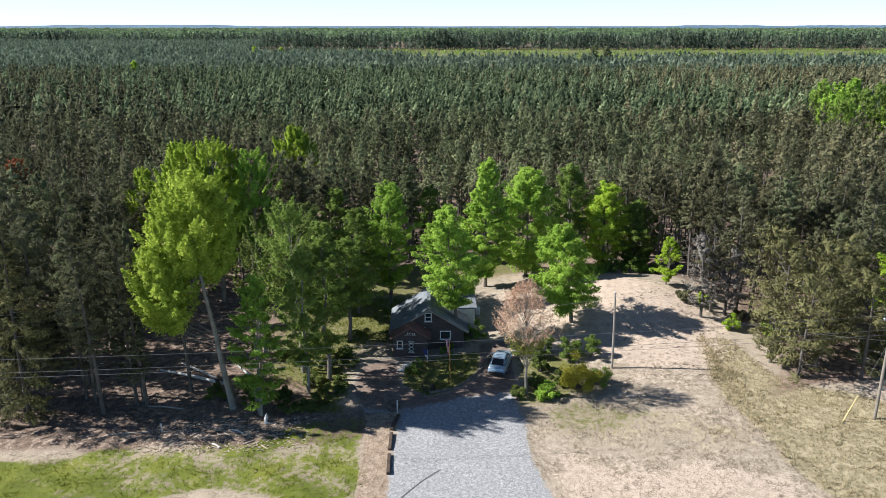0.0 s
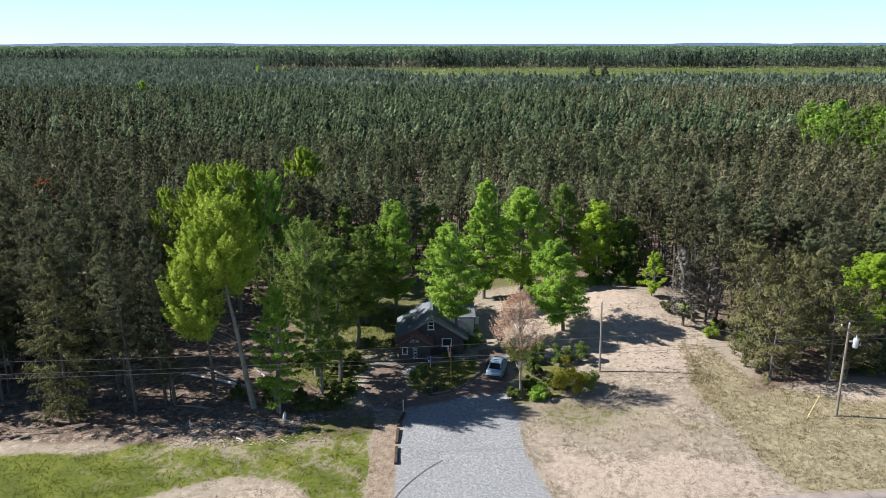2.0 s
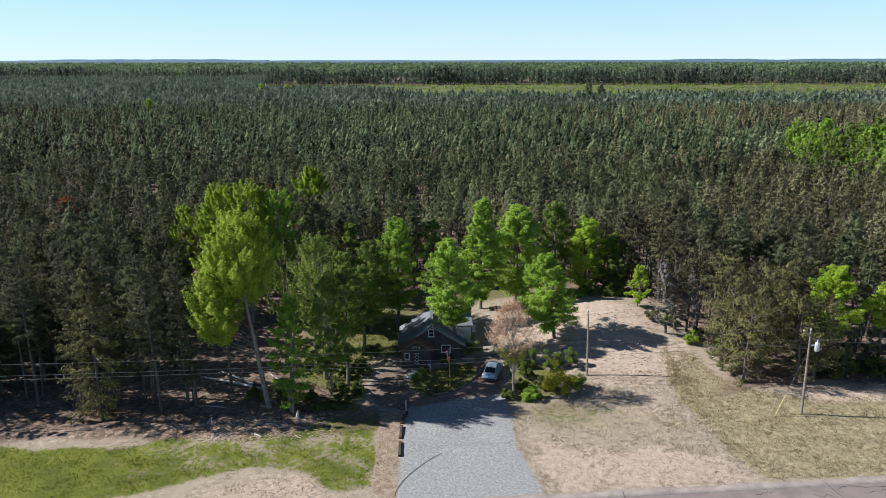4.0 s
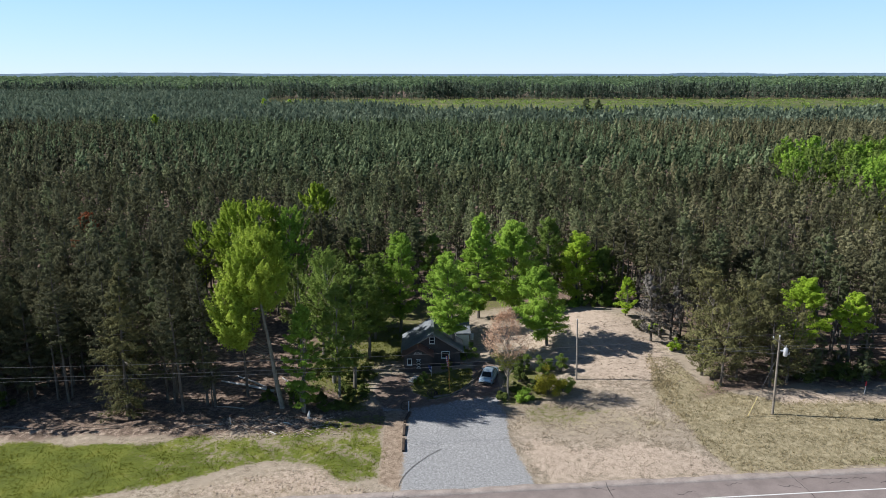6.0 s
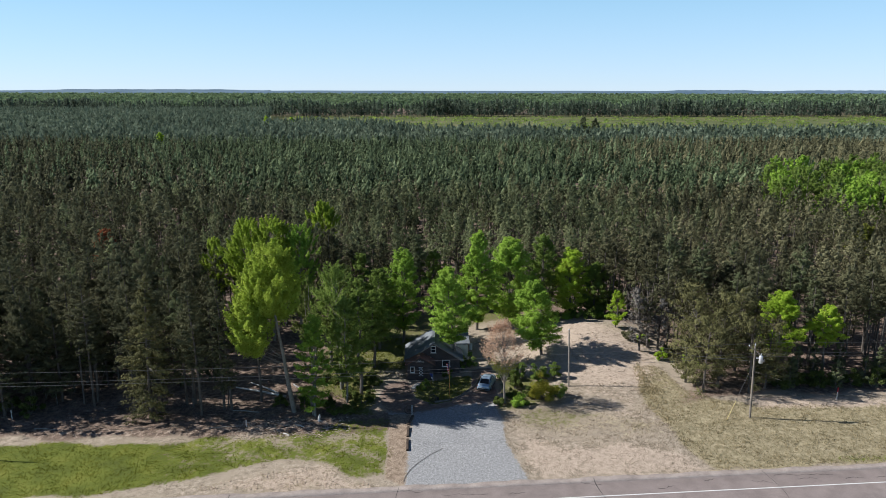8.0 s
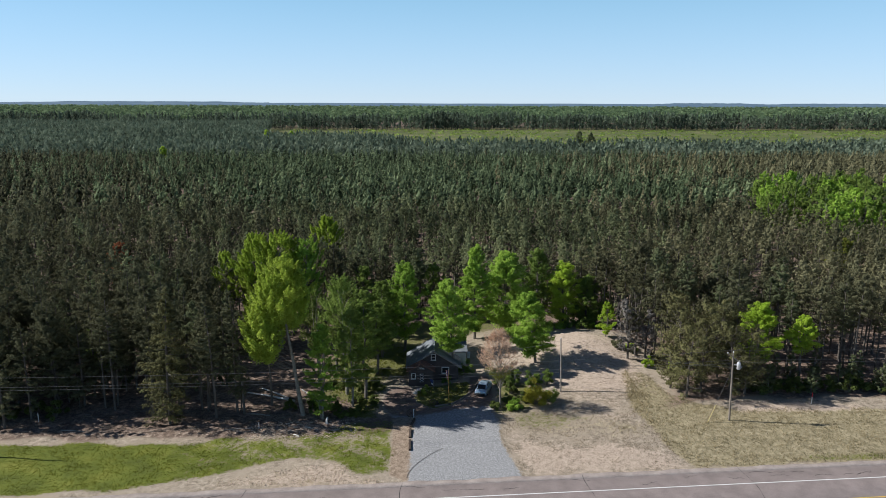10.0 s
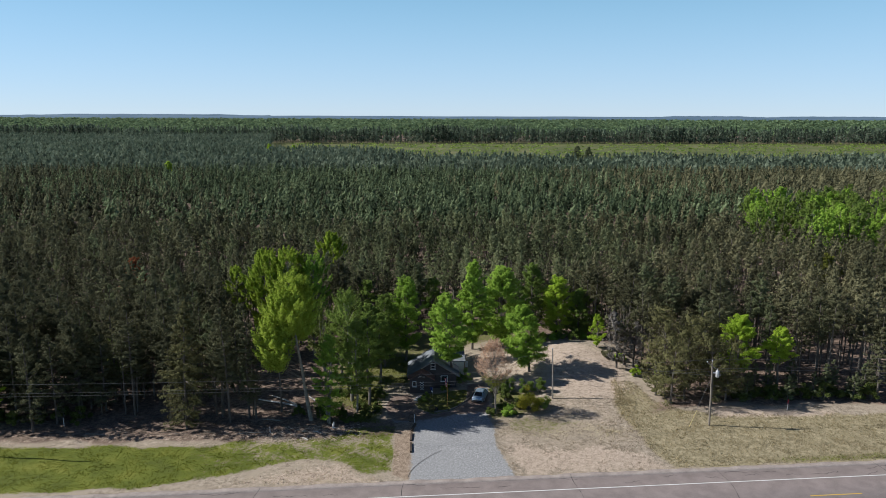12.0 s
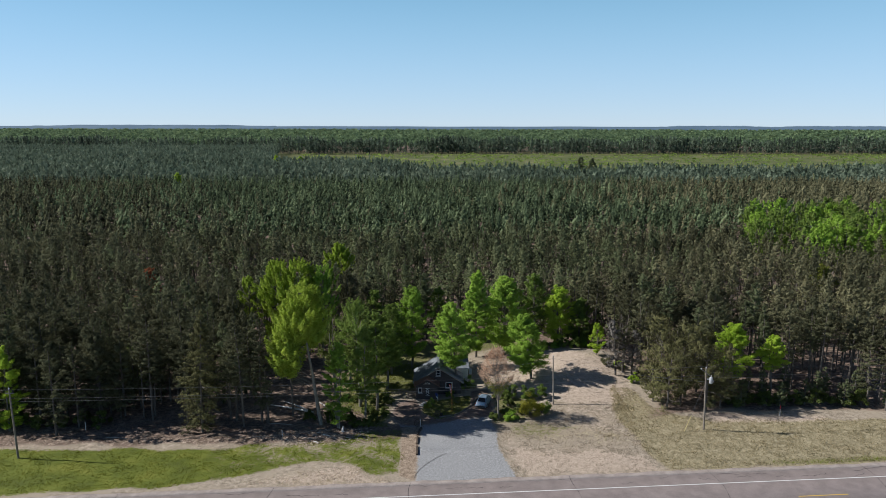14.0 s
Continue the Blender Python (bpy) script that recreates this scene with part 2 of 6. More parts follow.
def land_masks(x, y):
    """How far each cover of the land holds at x, y."""
    w = wob(x, y) * 0.5
    gravel = inside(x, y, [(0.0, -9), (0.2, 3), (0.7, 9.5), (-2.5, 9), (-4.2, 14), (-3.4, 19), (-0.6, 20.2), (0.2, 17.5), (0.6, 14.2), (3.0, 12), (5.5, 12.8), (8.2, 16), (8.6, 23), (11.6, 23.5), (11.6, 15), (11.0, 11), (11.6, 7), (11.3, 2.5), (12.1, -2.5), (13.6, -9)], 0.9)
    grass = inside(x + w, y + w, [(-1.9, -4.5), (-2.3, 8.0), (-8, 8.2), (-12, 4.5), (-21, 4.6), (-27, 2.8), (-70, 2.8), (-140, 3), (-140, -15.5), (-51, -9.6), (-31, -8), (-24, -5.6), (-19, -3.6), (-13.5, -1.2), (-8.5, -3.2), (-5, -5.5)], 1.3)
    kerb = y - (-7.05 + 0.0655 * x)
    grass = np.maximum(grass, 0.75 * np.clip((x - 40) / 12, 0, 1) * np.clip((kerb - 0.15) / 0.5, 0, 1) * np.clip((2.6 - kerb) / 1.2, 0, 1))
    grass = grass * (1 - np.clip((x + 36) / 16, 0.05, 1) * np.clip(0.40 - 0.14 * wob(x * 1.3 + 5, y * 1.9) + 0.02 * (y - 1), 0, 0.6))
    sand = 0.66 * inside(x + w, y + w, [(10.5, 26), (10.5, 36), (15, 38), (24, 40), (34, 34), (37, 26), (35, 19), (31, 14.5), (24, 15), (19, 20)], 5.0)
    sand = np.maximum(sand, 0.6 * inside(x + w, y + w, [(-23, -8.3), (-18, -5.4), (-13, -3.2), (-8.5, -2.6), (-4, -6.6), (-1, -8.2)], 3.0))
    sand = np.maximum(sand, 0.62 * inside(x + w, y + w, [(12.2, 6), (12.2, -2), (15, -6.5), (33, -5.4), (31.4, -1), (25, 1.0), (17, 1.6), (14, 4)], 3.5))
    sand = np.maximum(sand, 0.42 * inside(x + w, y + w, [(22, 17), (24.5, 6), (29.5, 5), (29.8, 12), (29, 18), (26, 22)], 2.5))
    sand = np.maximum(sand, 0.34 * inside(x + w, y + w, [(-60, 4.8), (-60, 3), (-28, 3), (-14, 4.2), (-9, 6), (-12, 9), (-30, 7), (-50, 7)], 2.5))
    sand = np.maximum(sand, 0.7 * inside(x, y, [(44, 13), (44, 8.6), (52, 8.6), (62, 9), (62, 11)], 2.0))
    duff = np.clip((y - (np.where(x < -2, 3.1, 7.2) + 2.0 * w + 5.0 * np.clip((x - 30) / 14, 0, 1))) / 2.5, 0, 1)
    yard = inside(x, y, [(-6, 10), (-9, 24), (-4, 34), (6, 42), (22, 46), (38, 36), (40, 18), (34, 8), (12, 8), (2, 10)], 5.0)
    duff = duff * (1 - yard * 0.92)
    dirt = gravel * np.clip((y - 8.6 + 1.2 * w - 0.25 * np.clip(x, 0, 12)) / 2.0, 0, 1)
    lawn = inside(x + w, y + w, [(0.6, 14.4), (3, 12.2), (5.5, 13), (8, 16.2), (8.4, 21), (2, 20), (0.4, 18)], 0.7)
    lawn = np.maximum(lawn, inside(x, y, [(-5, 24), (-7, 31), (-3, 36), (1, 36), (-1, 24)], 2.0))
    lawn = np.maximum(lawn, 0.8 * inside(x + w, y + w, [(-8, 10), (-10, 22), (-5, 24), (-4.6, 14), (-4.5, 9)], 2.0))
    lawn = np.maximum(lawn, 0.62 * inside(x, y, [(-14, 14), (-15, 30), (-8, 46), (8, 52), (24, 50), (14, 43), (4, 38), (0, 30), (-6, 14)], 5.0))
    lawn = np.maximum(lawn, 0.7 * inside(x + w, y + w, [(11.8, 10.2), (15.5, 10.4), (18.5, 13), (17.5, 19), (13, 22), (12, 16)], 2.0))
    lawn = np.maximum(lawn, 0.5 * inside(x + w, y + w, [(12.6, 4.6), (13.0, 9.6), (16, 11), (22, 9.8), (24, 7.5), (19.5, 5.2)], 3.0))
    chips = inside(x, y, [(-2.1, -5.5), (-2.3, 8.3), (0.3, 9), (0.0, -7)], 0.5)
    weeds = inside(x + 0.4 * w, y + w, [(32.4, 23.5), (35.5, 22), (36.5, 14), (44, 9.5), (60, 9.4), (130, 12), (130, 1.2), (33.2, -4.6), (32.2, -2.2), (31.2, 1.3), (30.8, 5.3), (30.2, 10.5), (30.8, 15), (31.6, 20)], 1.4)
    weeds = np.maximum(weeds, 0.42 * inside(x + w, y + w, [(13, 4.5), (14, 8), (20, 9.5), (27, 9), (31, 5), (33, 2), (24, 2.5), (17, 2.5)], 4.0))
    field = np.clip((y - 410) / 30, 0, 1) * np.clip((1000 - y) / 30, 0, 1)
    return {"gravel": gravel, "grass": grass, "sand": sand, "duff": duff, "lawn": lawn, "chips": chips, "weeds": weeds, "field": field, "dirt": dirt}


def land_material():
    n = Nodes("land")
    fine, mid, big, grit = n.noise(9.0, 6.0, 0.7), n.noise(1.6, 5.0, 0.65), n.noise(0.25, 4.0), n.noise(28.0, 3.0, 0.7)
    ragged = n.math("MULTIPLY", n.math("SUBTRACT", n.math("ADD", n.math("MULTIPLY", fine, 0.45), n.math("MULTIPLY", mid, 0.55)), 0.5), 2.6)

    def cover(name, lo=0.38, hi=0.62):
        return n.step(n.math("ADD", n.attr(name), ragged), lo, hi)

    straw = n.ramp(n.math("ADD", n.math("MULTIPLY", fine, 0.6), n.math("MULTIPLY", mid, 0.4)), (0.40, (0.13, 0.10, 0.065)), (0.5, (0.32, 0.264, 0.20)), (0.60, (0.50, 0.425, 0.335)))
    straw = n.mix(n.step(big, 0.42, 0.65), straw, (0.345, 0.285, 0.215))
    sand = n.ramp(n.math("ADD", n.math("MULTIPLY", fine, 0.75), n.math("MULTIPLY", mid, 0.25)), (0.37, (0.22, 0.16, 0.12)), (0.5, (0.44, 0.35, 0.272)), (0.61, (0.555, 0.45, 0.358)))
    green = n.ramp(n.math("ADD", n.math("MULTIPLY", fine, 0.5), n.math("MULTIPLY", big, 0.5)), (0.34, (0.05, 0.062, 0.009)), (0.5, (0.112, 0.137, 0.014)), (0.66, (0.21, 0.21, 0.037)))
    lawn = n.ramp(fine, (0.36, (0.05, 0.055, 0.018)), (0.5, (0.12, 0.125, 0.036)), (0.64, (0.24, 0.22, 0.08)))
    duff = n.ramp(n.math("ADD", n.math("MULTIPLY", fine, 0.5), n.math("MULTIPLY", mid, 0.5)), (0.39, (0.06, 0.042, 0.031)), (0.51, (0.185, 0.13, 0.098)), (0.61, (0.37, 0.275, 0.21)))
    chips = n.ramp(n.math("ADD", n.math("MULTIPLY", fine, 0.6), n.math("MULTIPLY", mid, 0.4)), (0.4, (0.12, 0.085, 0.06)), (0.5, (0.28, 0.21, 0.15)), (0.6, (0.44, 0.35, 0.265)))
    gravel = n.ramp(n.math("ADD", n.math("MULTIPLY", fine, 0.6), n.math("MULTIPLY", n.noise(3.4, 3.0, 0.8), 0.4)), (0.38, (0.135, 0.134, 0.134)), (0.5, (0.282, 0.280, 0.280)), (0.62, (0.48, 0.478, 0.475)))
    weeds = n.ramp(n.math("ADD", n.math("MULTIPLY", fine, 0.5), n.math("MULTIPLY", mid, 0.5)), (0.38, (0.15, 0.125, 0.068)), (0.5, (0.295, 0.25, 0.152)), (0.62, (0.455, 0.385, 0.255)))
    field = n.ramp(n.noise(0.02, 5.0), (0.3, (0.07, 0.085, 0.02)), (0.55, (0.105, 0.118, 0.034)), (0.75, (0.20, 0.175, 0.085)))
    col = n.mix(cover("weeds"), straw, weeds)
    col = n.mix(cover("duff"), col, duff)
    col = n.mix(cover("sand"), col, sand)
    col = n.mix(cover("lawn"), col, lawn)
    col = n.mix(cover("grass"), col, green)
    col = n.mix(cover("chips"), col, chips)
    col = n.mix(cover("gravel"), col, gravel)
    dirt = n.ramp(n.math("ADD", n.math("MULTIPLY", fine, 0.5), n.math("MULTIPLY", mid, 0.5)), (0.35, (0.10, 0.07, 0.055)), (0.52, (0.20, 0.145, 0.115)), (0.66, (0.33, 0.26, 0.21)))
    col = n.mix(cover("dirt"), col, dirt)
    col = n.mix(n.attr("field"), col, field)
    n.bump(n.math("ADD", n.math("MULTIPLY", fine, 0.6), n.math("MULTIPLY", mid, 0.4)), 0.5, 0.06)
    return n.finish(col, 0.95)


def build_land():
    gx, gy = lines(-4900, -64, 72, 4900, 0.5), lines(-1500, -14, 44, 4900, 0.5)
    X, Y = np.meshgrid(gx, gy)
    Z = ground_height(X, Y)
    nx, ny = len(gx), len(gy)
    idx = np.arange(nx * ny).reshape(ny, nx)
    faces = np.stack([idx[:-1, :-1], idx[:-1, 1:], idx[1:, 1:], idx[1:, :-1]], -1).reshape(-1, 4)
    me = raw_mesh("ground", np.stack([X, Y, Z], -1).reshape(-1, 3), faces, [land_material()], smooth=True)
    for key, m in land_masks(X.ravel(), Y.ravel()).items():
        me.attributes.new(key, "FLOAT", "POINT").data.foreach_set("value", m.astype(np.float32))
    tagged(new("ground", me), "sandy ground with straw-coloured grass, green verge and grey gravel", "ground", kind="structure")


build_land()


def road_y(x):
    """The near edge of the asphalt."""
    return -7.05 + 0.0655 * x


def strip(name, off0, off1, z, x0, x1, mat, steps, label, category, wobble=0.0, parent=None):
    xs = np.linspace(x0, x1, steps)
    wav = wobble * (np.sin(xs * 1.7) + np.sin(xs * 0.61 + 1))
    v = np.concatenate([np.stack([xs, road_y(xs) - off0 + wav, np.full(steps, z)], 1), np.stack([xs, road_y(xs) - off1, np.full(steps, z)], 1), np.stack([xs, road_y(xs) - off0 + wav, np.full(steps, z - 0.03)], 1), np.stack([xs, road_y(xs) - off1, np.full(steps, z - 0.03)], 1)])
    k, i = steps, np.arange(steps - 1)
    f = np.concatenate([np.stack([i + k, i + k + 1, i + 1, i], 1), np.stack([i, i + 1, i + 1 + 2 * k, i + 2 * k], 1), np.stack([i + 3 * k, i + 1 + 3 * k, i + 1 + k, i + k], 1)])
    ob = new(name, raw_mesh(name, v, f, [mat]))
    if parent is None:
        return tagged(ob, label, category, kind="structure")
    ob.parent = parent
    return tagged(ob, label)


def asphalt():
    n = Nodes("asphalt")
    fine, mid = n.noise(8.0, 6.0, 0.75), n.noise(0.6, 4.0)
    col = n.ramp(n.math("ADD", n.math("MULTIPLY", fine, 0.5), n.math("MULTIPLY", mid, 0.5)), (0.36, (0.19, 0.157, 0.147)), (0.62, (0.285, 0.238, 0.222)))
    n.bump(fine, 0.4, 0.02)
    return n.finish(col, 0.85)


ROAD = strip("road", 0.0, 10.6, 0.02, -1500, 1500, asphalt(), 1501, "grey-pink worn asphalt road with painted lines", "road", 0.05)
strip("road_shoulder", -0.1, 0.95, 0.024, -600, 600, plain("shoulder", (0.24, 0.20, 0.18), (0.42, 0.36, 0.32), 6.0, 0.95), 1201, "pinkish gravelly shoulder along the asphalt", "road shoulder", 0.09)
PAINT_WHITE = plain("paint_white", (0.62, 0.61, 0.58), (0.80, 0.79, 0.76), 5.0)
PAINT_YELLOW = plain("paint_yellow", (0.60, 0.38, 0.05), (0.72, 0.50, 0.08), 5.0)
strip("edge_line", 3.35, 3.5, 0.026, -600, 600, PAINT_WHITE, 601, "white edge line", "line", parent=ROAD)
for k in range(-12, 14):
    strip("centre_line", 7.1, 7.25, 0.026, 46.5 + 12.2 * k, 49.8 + 12.2 * k + (3.0 if k == 0 else 0), PAINT_YELLOW, 5, "yellow centre line", "line", parent=ROAD)


# ---- trees ----
def lump():
    """A small closed hull for a mass of foliage: unit verts and triangles."""
    bm = bmesh.new()
    bmesh.ops.create_cone(bm, cap_ends=True, cap_tris=True, segments=4, radius1=1.0, radius2=0.0, depth=2.0)
    bm.verts.ensure_lookup_table()
    out = np.array([v.co for v in bm.verts]), np.array([[v.index for v in f.verts] for f in bm.faces])
    bm.free()
    return out


LUMP = lump()


def pine_arrays(seed, height, boughs, per, size, crown_from=0.36, width=2.0, droop=0.15, taper=0.75, slim=0.5, full=0.3, puff=0.13, lumps=0):
    """A pine's crown: boughs that end in soft tufts of needle sprays. Returns verts, faces and the boughs."""
    g = np.random.default_rng(seed)
    up = np.array([0, 0, 1.0])
    base, span = height * crown_from, height * (0.97 - crown_from)
    bulge, turn = g.uniform(0.1, 0.28), g.uniform(0, 6.28)

    def girth(f, a):
        return width * (1 - f) ** taper * np.minimum(1.0, 0.5 + f / full * 0.5) * (1 + bulge * np.cos(a - turn) * (1 - f) + 0.12 * np.sin(3 * a + 17 * f + turn))

    f = g.uniform(0, 1, boughs * 3)
    f = f[g.uniform(0, 1, boughs * 3) < 0.25 + 0.75 * girth(f, 0 * f) / width][:boughs]
    n = len(f)
    a = np.arange(n) * 2.4 + g.normal(size=n) * 0.5
    r = girth(f, a) * g.uniform(0.62, 1.18, n) + 0.08
    out = np.stack([np.cos(a), np.sin(a), np.zeros(n)], 1)
    rise = (g.uniform(-0.15, 0.2, n) + 0.75 * f - droop)[:, None]
    d = out + up * rise
    z = base + span * f
    s = 1 - g.uniform(0, 1, (n, per)) ** 1.5 * 0.65
    ball = unit(g.normal(size=(n, per, 3)))
    tuft = (puff * width + 0.10) * g.uniform(0.7, 1.3, (n, 1)) * (0.35 + 0.65 * (r / width)[:, None])
    streak = 1.0 if per > 9 else 0.4
    c = up * z[:, None, None] + d[:, None] * (s * r[:, None])[..., None] + up * (0.16 * r[:, None] * s ** 3)[..., None] + ball * np.array([1, 1, 0.7]) * (tuft * g.uniform(0.2, 1.0, (n, per)) ** 0.6)[..., None]
    along = d[:, None] * (0.5 + 0.3 * streak) + ball * 0.45 + up * (0.55 - 0.2 * streak)
    face = out[:, None] * 0.75 + ball * 0.65 + up * (0.35 + 0.3 * f)[:, None, None]
    k = 6 if per > 6 else 2
    c = np.concatenate([c.reshape(-1, 3), np.stack([g.normal(size=k) * 0.05, g.normal(size=k) * 0.05, np.linspace(height * 0.93, height * 0.99, k)], 1)])
    along = np.concatenate([along.reshape(-1, 3), np.tile([0.05, 0.02, 1.0], (k, 1))])
    face = np.concatenate([face.reshape(-1, 3), g.normal(size=(k, 3)) * np.array([1, 1, 0.2])])
    m = len(c)
    v, faces = sprays(c, along, size * g.uniform(0.7, 1.4, m), size * slim * g.uniform(0.7, 1.3, m), g, face, 0.25)
    if lumps:
        lv, lf = LUMP
        fl = np.linspace(0.03, 0.9, lumps) + g.uniform(-0.04, 0.04, lumps)
        al = np.arange(lumps) * 2.4 + turn
        wide = girth(fl, al)
        hub = np.stack([np.cos(al) * wide * 0.42, np.sin(al) * wide * 0.42, base + span * fl + 0.1], 1)
        hub[fl > 0.72, :2] *= 0.25
        size3 = np.stack([0.52 * wide + 0.16, 0.52 * wide + 0.16, 0.42 * wide + 0.045 * span], 1) * g.uniform(0.8, 1.2, (lumps, 1))
        body = hub[:, None] + lv[None] * size3[:, None] * g.uniform(0.7, 1.25, (lumps, len(lv), 1))
        faces = np.concatenate([faces, (lf[None] + (np.arange(lumps) * len(lv))[:, None, None]).reshape(-1, 3) + len(v)])
        v = np.concatenate([v, body.reshape(-1, 3)])
    return v, faces, list(zip(z, d * r[:, None]))


def trunk_bm(path, radii, sides=7):
    return tube(path, radii, sides)


def pine_tree(seed, height, needles, label, dead=14, width=2.0, crown_from=0.36, density=1.0):
    """A near pine as a thing: trunk, dead lower boughs, crown."""
    g = np.random.default_rng(seed)
    root = thing("pine_tree", 0, -400 - seed, 0, label, "pine tree", "pines at the forest edge")
    lean = g.uniform(-0.25, 0.25, 2)
    path = [(lean[0] * t * t * 0.5, lean[1] * t * t * 0.5, height * t) for t in (0, 0.25, 0.5, 0.75, 0.97)]
    part("trunk", trunk_bm([(0, 0, -0.3)] + path[1:], [0.16, 0.13, 0.10, 0.06, 0.02]), BARK_PINE, root)
    bm = bmesh.new()
    for _ in range(dead):
        z, a, r = height * g.uniform(0.12, crown_from + 0.12), g.uniform(0, 6.28), g.uniform(0.6, 1.7)
        d = Vector((math.cos(a), math.sin(a), g.uniform(-0.35, 0.15)))
        side = d.cross(Vector((0, 0, 1))).normalized()
        p0, p1 = Vector((0, 0, z)), Vector((0, 0, z)) + d * r
        tube([p0, (p0 + p1) / 2 + Vector((0, 0, 0.05)), p1], [0.03, 0.02, 0.006], 3, bm, False)
        for s in (-1, 1):
            m = p0.lerp(p1, g.uniform(0.4, 0.8))
            tube([m, m + (d * 0.5 + side * s) * r * 0.35], [0.014, 0.004], 3, bm, False)
    tagged(part("dead_wood", bm, TWIG, root, "bare grey lower boughs"), kind="stuff")
    v, f, boughs = pine_arrays(seed + 1, height, int(80 * density), 27, 0.36, crown_from, width, 0.22, 0.62, 0.30, puff=0.085)
    me = raw_mesh("crown", v, f, [needles])
    crown = new("crown", me)
    crown.parent = root
    return root


def leafy_tree(name, x, y, height, radius, crown_from, leaf, bark_mat, label, seed, clumps=70, leaves=90, size=0.34, lean=(0.0, 0.0), trunk=0.2, squash=1.0, stems=1, shape=0.5, lower=None, peak=0.42, heads=()):
    """A broad-leaved tree: tapered trunk, limbs that fork towards the clumps, and a crown of small leaf sprays."""
    g = np.random.default_rng(seed)
    upright = name in ("aspen_tree", "birch_tree", "poplar_tree", "budding_tree")
    fine, small = (1.5, 0.66) if y < 60 else (1.0, 0.85)
    root = thing(name, x, y, on_ground(x, y), label, "tree", rz=0)
    mid = height * (crown_from + 1) / 2
    half = height * (1 - crown_from) / 2
    top = Vector((lean[0], lean[1], height * 0.9))
    limbs = bmesh.new()
    stem_paths = []
    for k in range(stems):
        off = Vector((g.normal() * 0.35, g.normal() * 0.35, 0)) * (k > 0)
        end = top + Vector((g.normal() * radius * 0.3, g.normal() * radius * 0.3, -height * 0.12)) * (k > 0)
        pts = [off + Vector((0, 0, -0.3))] + [off.lerp(end, t) + Vector((g.normal() * 0.12, g.normal() * 0.12, 0)) * (t < 1) for t in (0.2, 0.4, 0.6, 0.8, 1.0)]
        pts = [Vector((p.x, p.y, p.z)) for p in pts]
        stem_paths.append(pts)
        r = trunk * (0.75 if k else 1.0)
        part("trunk", tube(pts, [r * 1.25, r, r * 0.8, r * 0.6, r * 0.38, r * 0.12], 8), bark_mat, root)
    cs, ds, fs = [], [], []
    lobe, turn = g.integers(3, 6), g.uniform(0, 6.28)
    clumps = int(clumps * 2.2)
    for i in range(clumps):
        a, u = g.uniform(0, 2 * math.pi), g.uniform(0, 1) ** 0.95
        rr = g.uniform(0.12, 1.0) ** 0.42
        girth = ((u / peak) ** 0.6 if u < peak else ((1 - u) / (1 - peak)) ** (1.05 - 0.7 * shape)) * 0.92 + 0.1
        girth *= 1 + 0.22 * math.sin(lobe * a + turn + 4 * u) + 0.12 * math.sin(9 * a + 11 * u)
        c = Vector((math.cos(a) * radius * rr * girth, math.sin(a) * radius * rr * squash * girth, height * (crown_from + (1 - crown_from) * u) - 0.12 * radius * rr))
        f = min(max(c.z / (height * 0.9), 0), 1)
        c += Vector((lean[0] * f, lean[1] * f, 0))
        if heads:
            hx, hy, z0, z1, hr = heads[i % len(heads)]
            c = Vector((hx + math.cos(a) * hr * rr * girth, hy + math.sin(a) * hr * rr * girth, z0 + (z1 - z0) * u))
        pts = stem_paths[i % stems]
        if i % (14 if heads else 4) == 0:
            t = min(max((c.z - min(half * 0.45 + 1.0, 2.6)) / pts[-1].z, 0.12), 0.95) * (len(pts) - 1)
            base = pts[int(t)].lerp(pts[min(int(t) + 1, len(pts) - 1)], t - int(t))
            k = 0.4 + 1.0 * trunk
            tube([base, base.lerp(c, 0.5) + Vector((0, 0, 0.15 * rr)), c], [0.045 * k, 0.024 * k, 0.005], 3, limbs, False)
        out = unit(np.array([math.cos(a) * rr, math.sin(a) * rr, 0.25 + 0.9 * (u - 0.35)]))
        axis = unit(out + np.array([0, 0, 0.8 if upright else 0.1]))
        cr = min(radius, 4.2) * (g.uniform(0.09, 0.165) if upright else g.uniform(0.12, 0.21)) * (1.2 - 0.4 * u)
        n = int(fine * leaves * 1.35 * g.uniform(0.5, 1.4))
        d = unit(g.normal(size=(n, 3)))
        rad = cr * g.uniform(0.05, 1.1, n) ** 0.6
        stretch = g.uniform(-1.0, 2.2 if upright else 1.2, n) * cr
        thin = np.clip(1.15 - 0.5 * stretch / cr, 0.3, 1.2)
        cs.append(np.array(c) + d * (rad * thin)[:, None] * np.array([1.0, 1.0, 0.75 if upright else 0.5]) + axis * stretch[:, None])
        ds.append(d * 0.6 + axis * 0.7 + g.normal(size=(n, 3)) * 0.4)
        fs.append(d * 0.6 + out * 0.7 + np.array([0, 0, 0.4 if upright else 0.65]))
    tagged(part("limb_work", limbs, bark_mat, root), kind="stuff")
    c, d = np.concatenate(cs), np.concatenate(ds)
    v, f = sprays(c, d, small * size * g.uniform(0.6, 1.4, len(c)), 0.62 * small * size * g.uniform(0.7, 1.3, len(c)), g, np.concatenate(fs), 0.5)
    if lower:
        low = c[:, 2] < height * (crown_from + 0.2 * (1 - crown_from))
        vl = v[np.repeat(low, 3)]
        under = new("lower_crown", raw_mesh("lower_crown", vl, np.arange(len(vl)).reshape(-1, 3), [lower]))
        under.parent = root
        tagged(under, "sparse yellow-green lower leaves")
        v = v[np.repeat(~low, 3)]
        f = np.arange(len(v)).reshape(-1, 3)
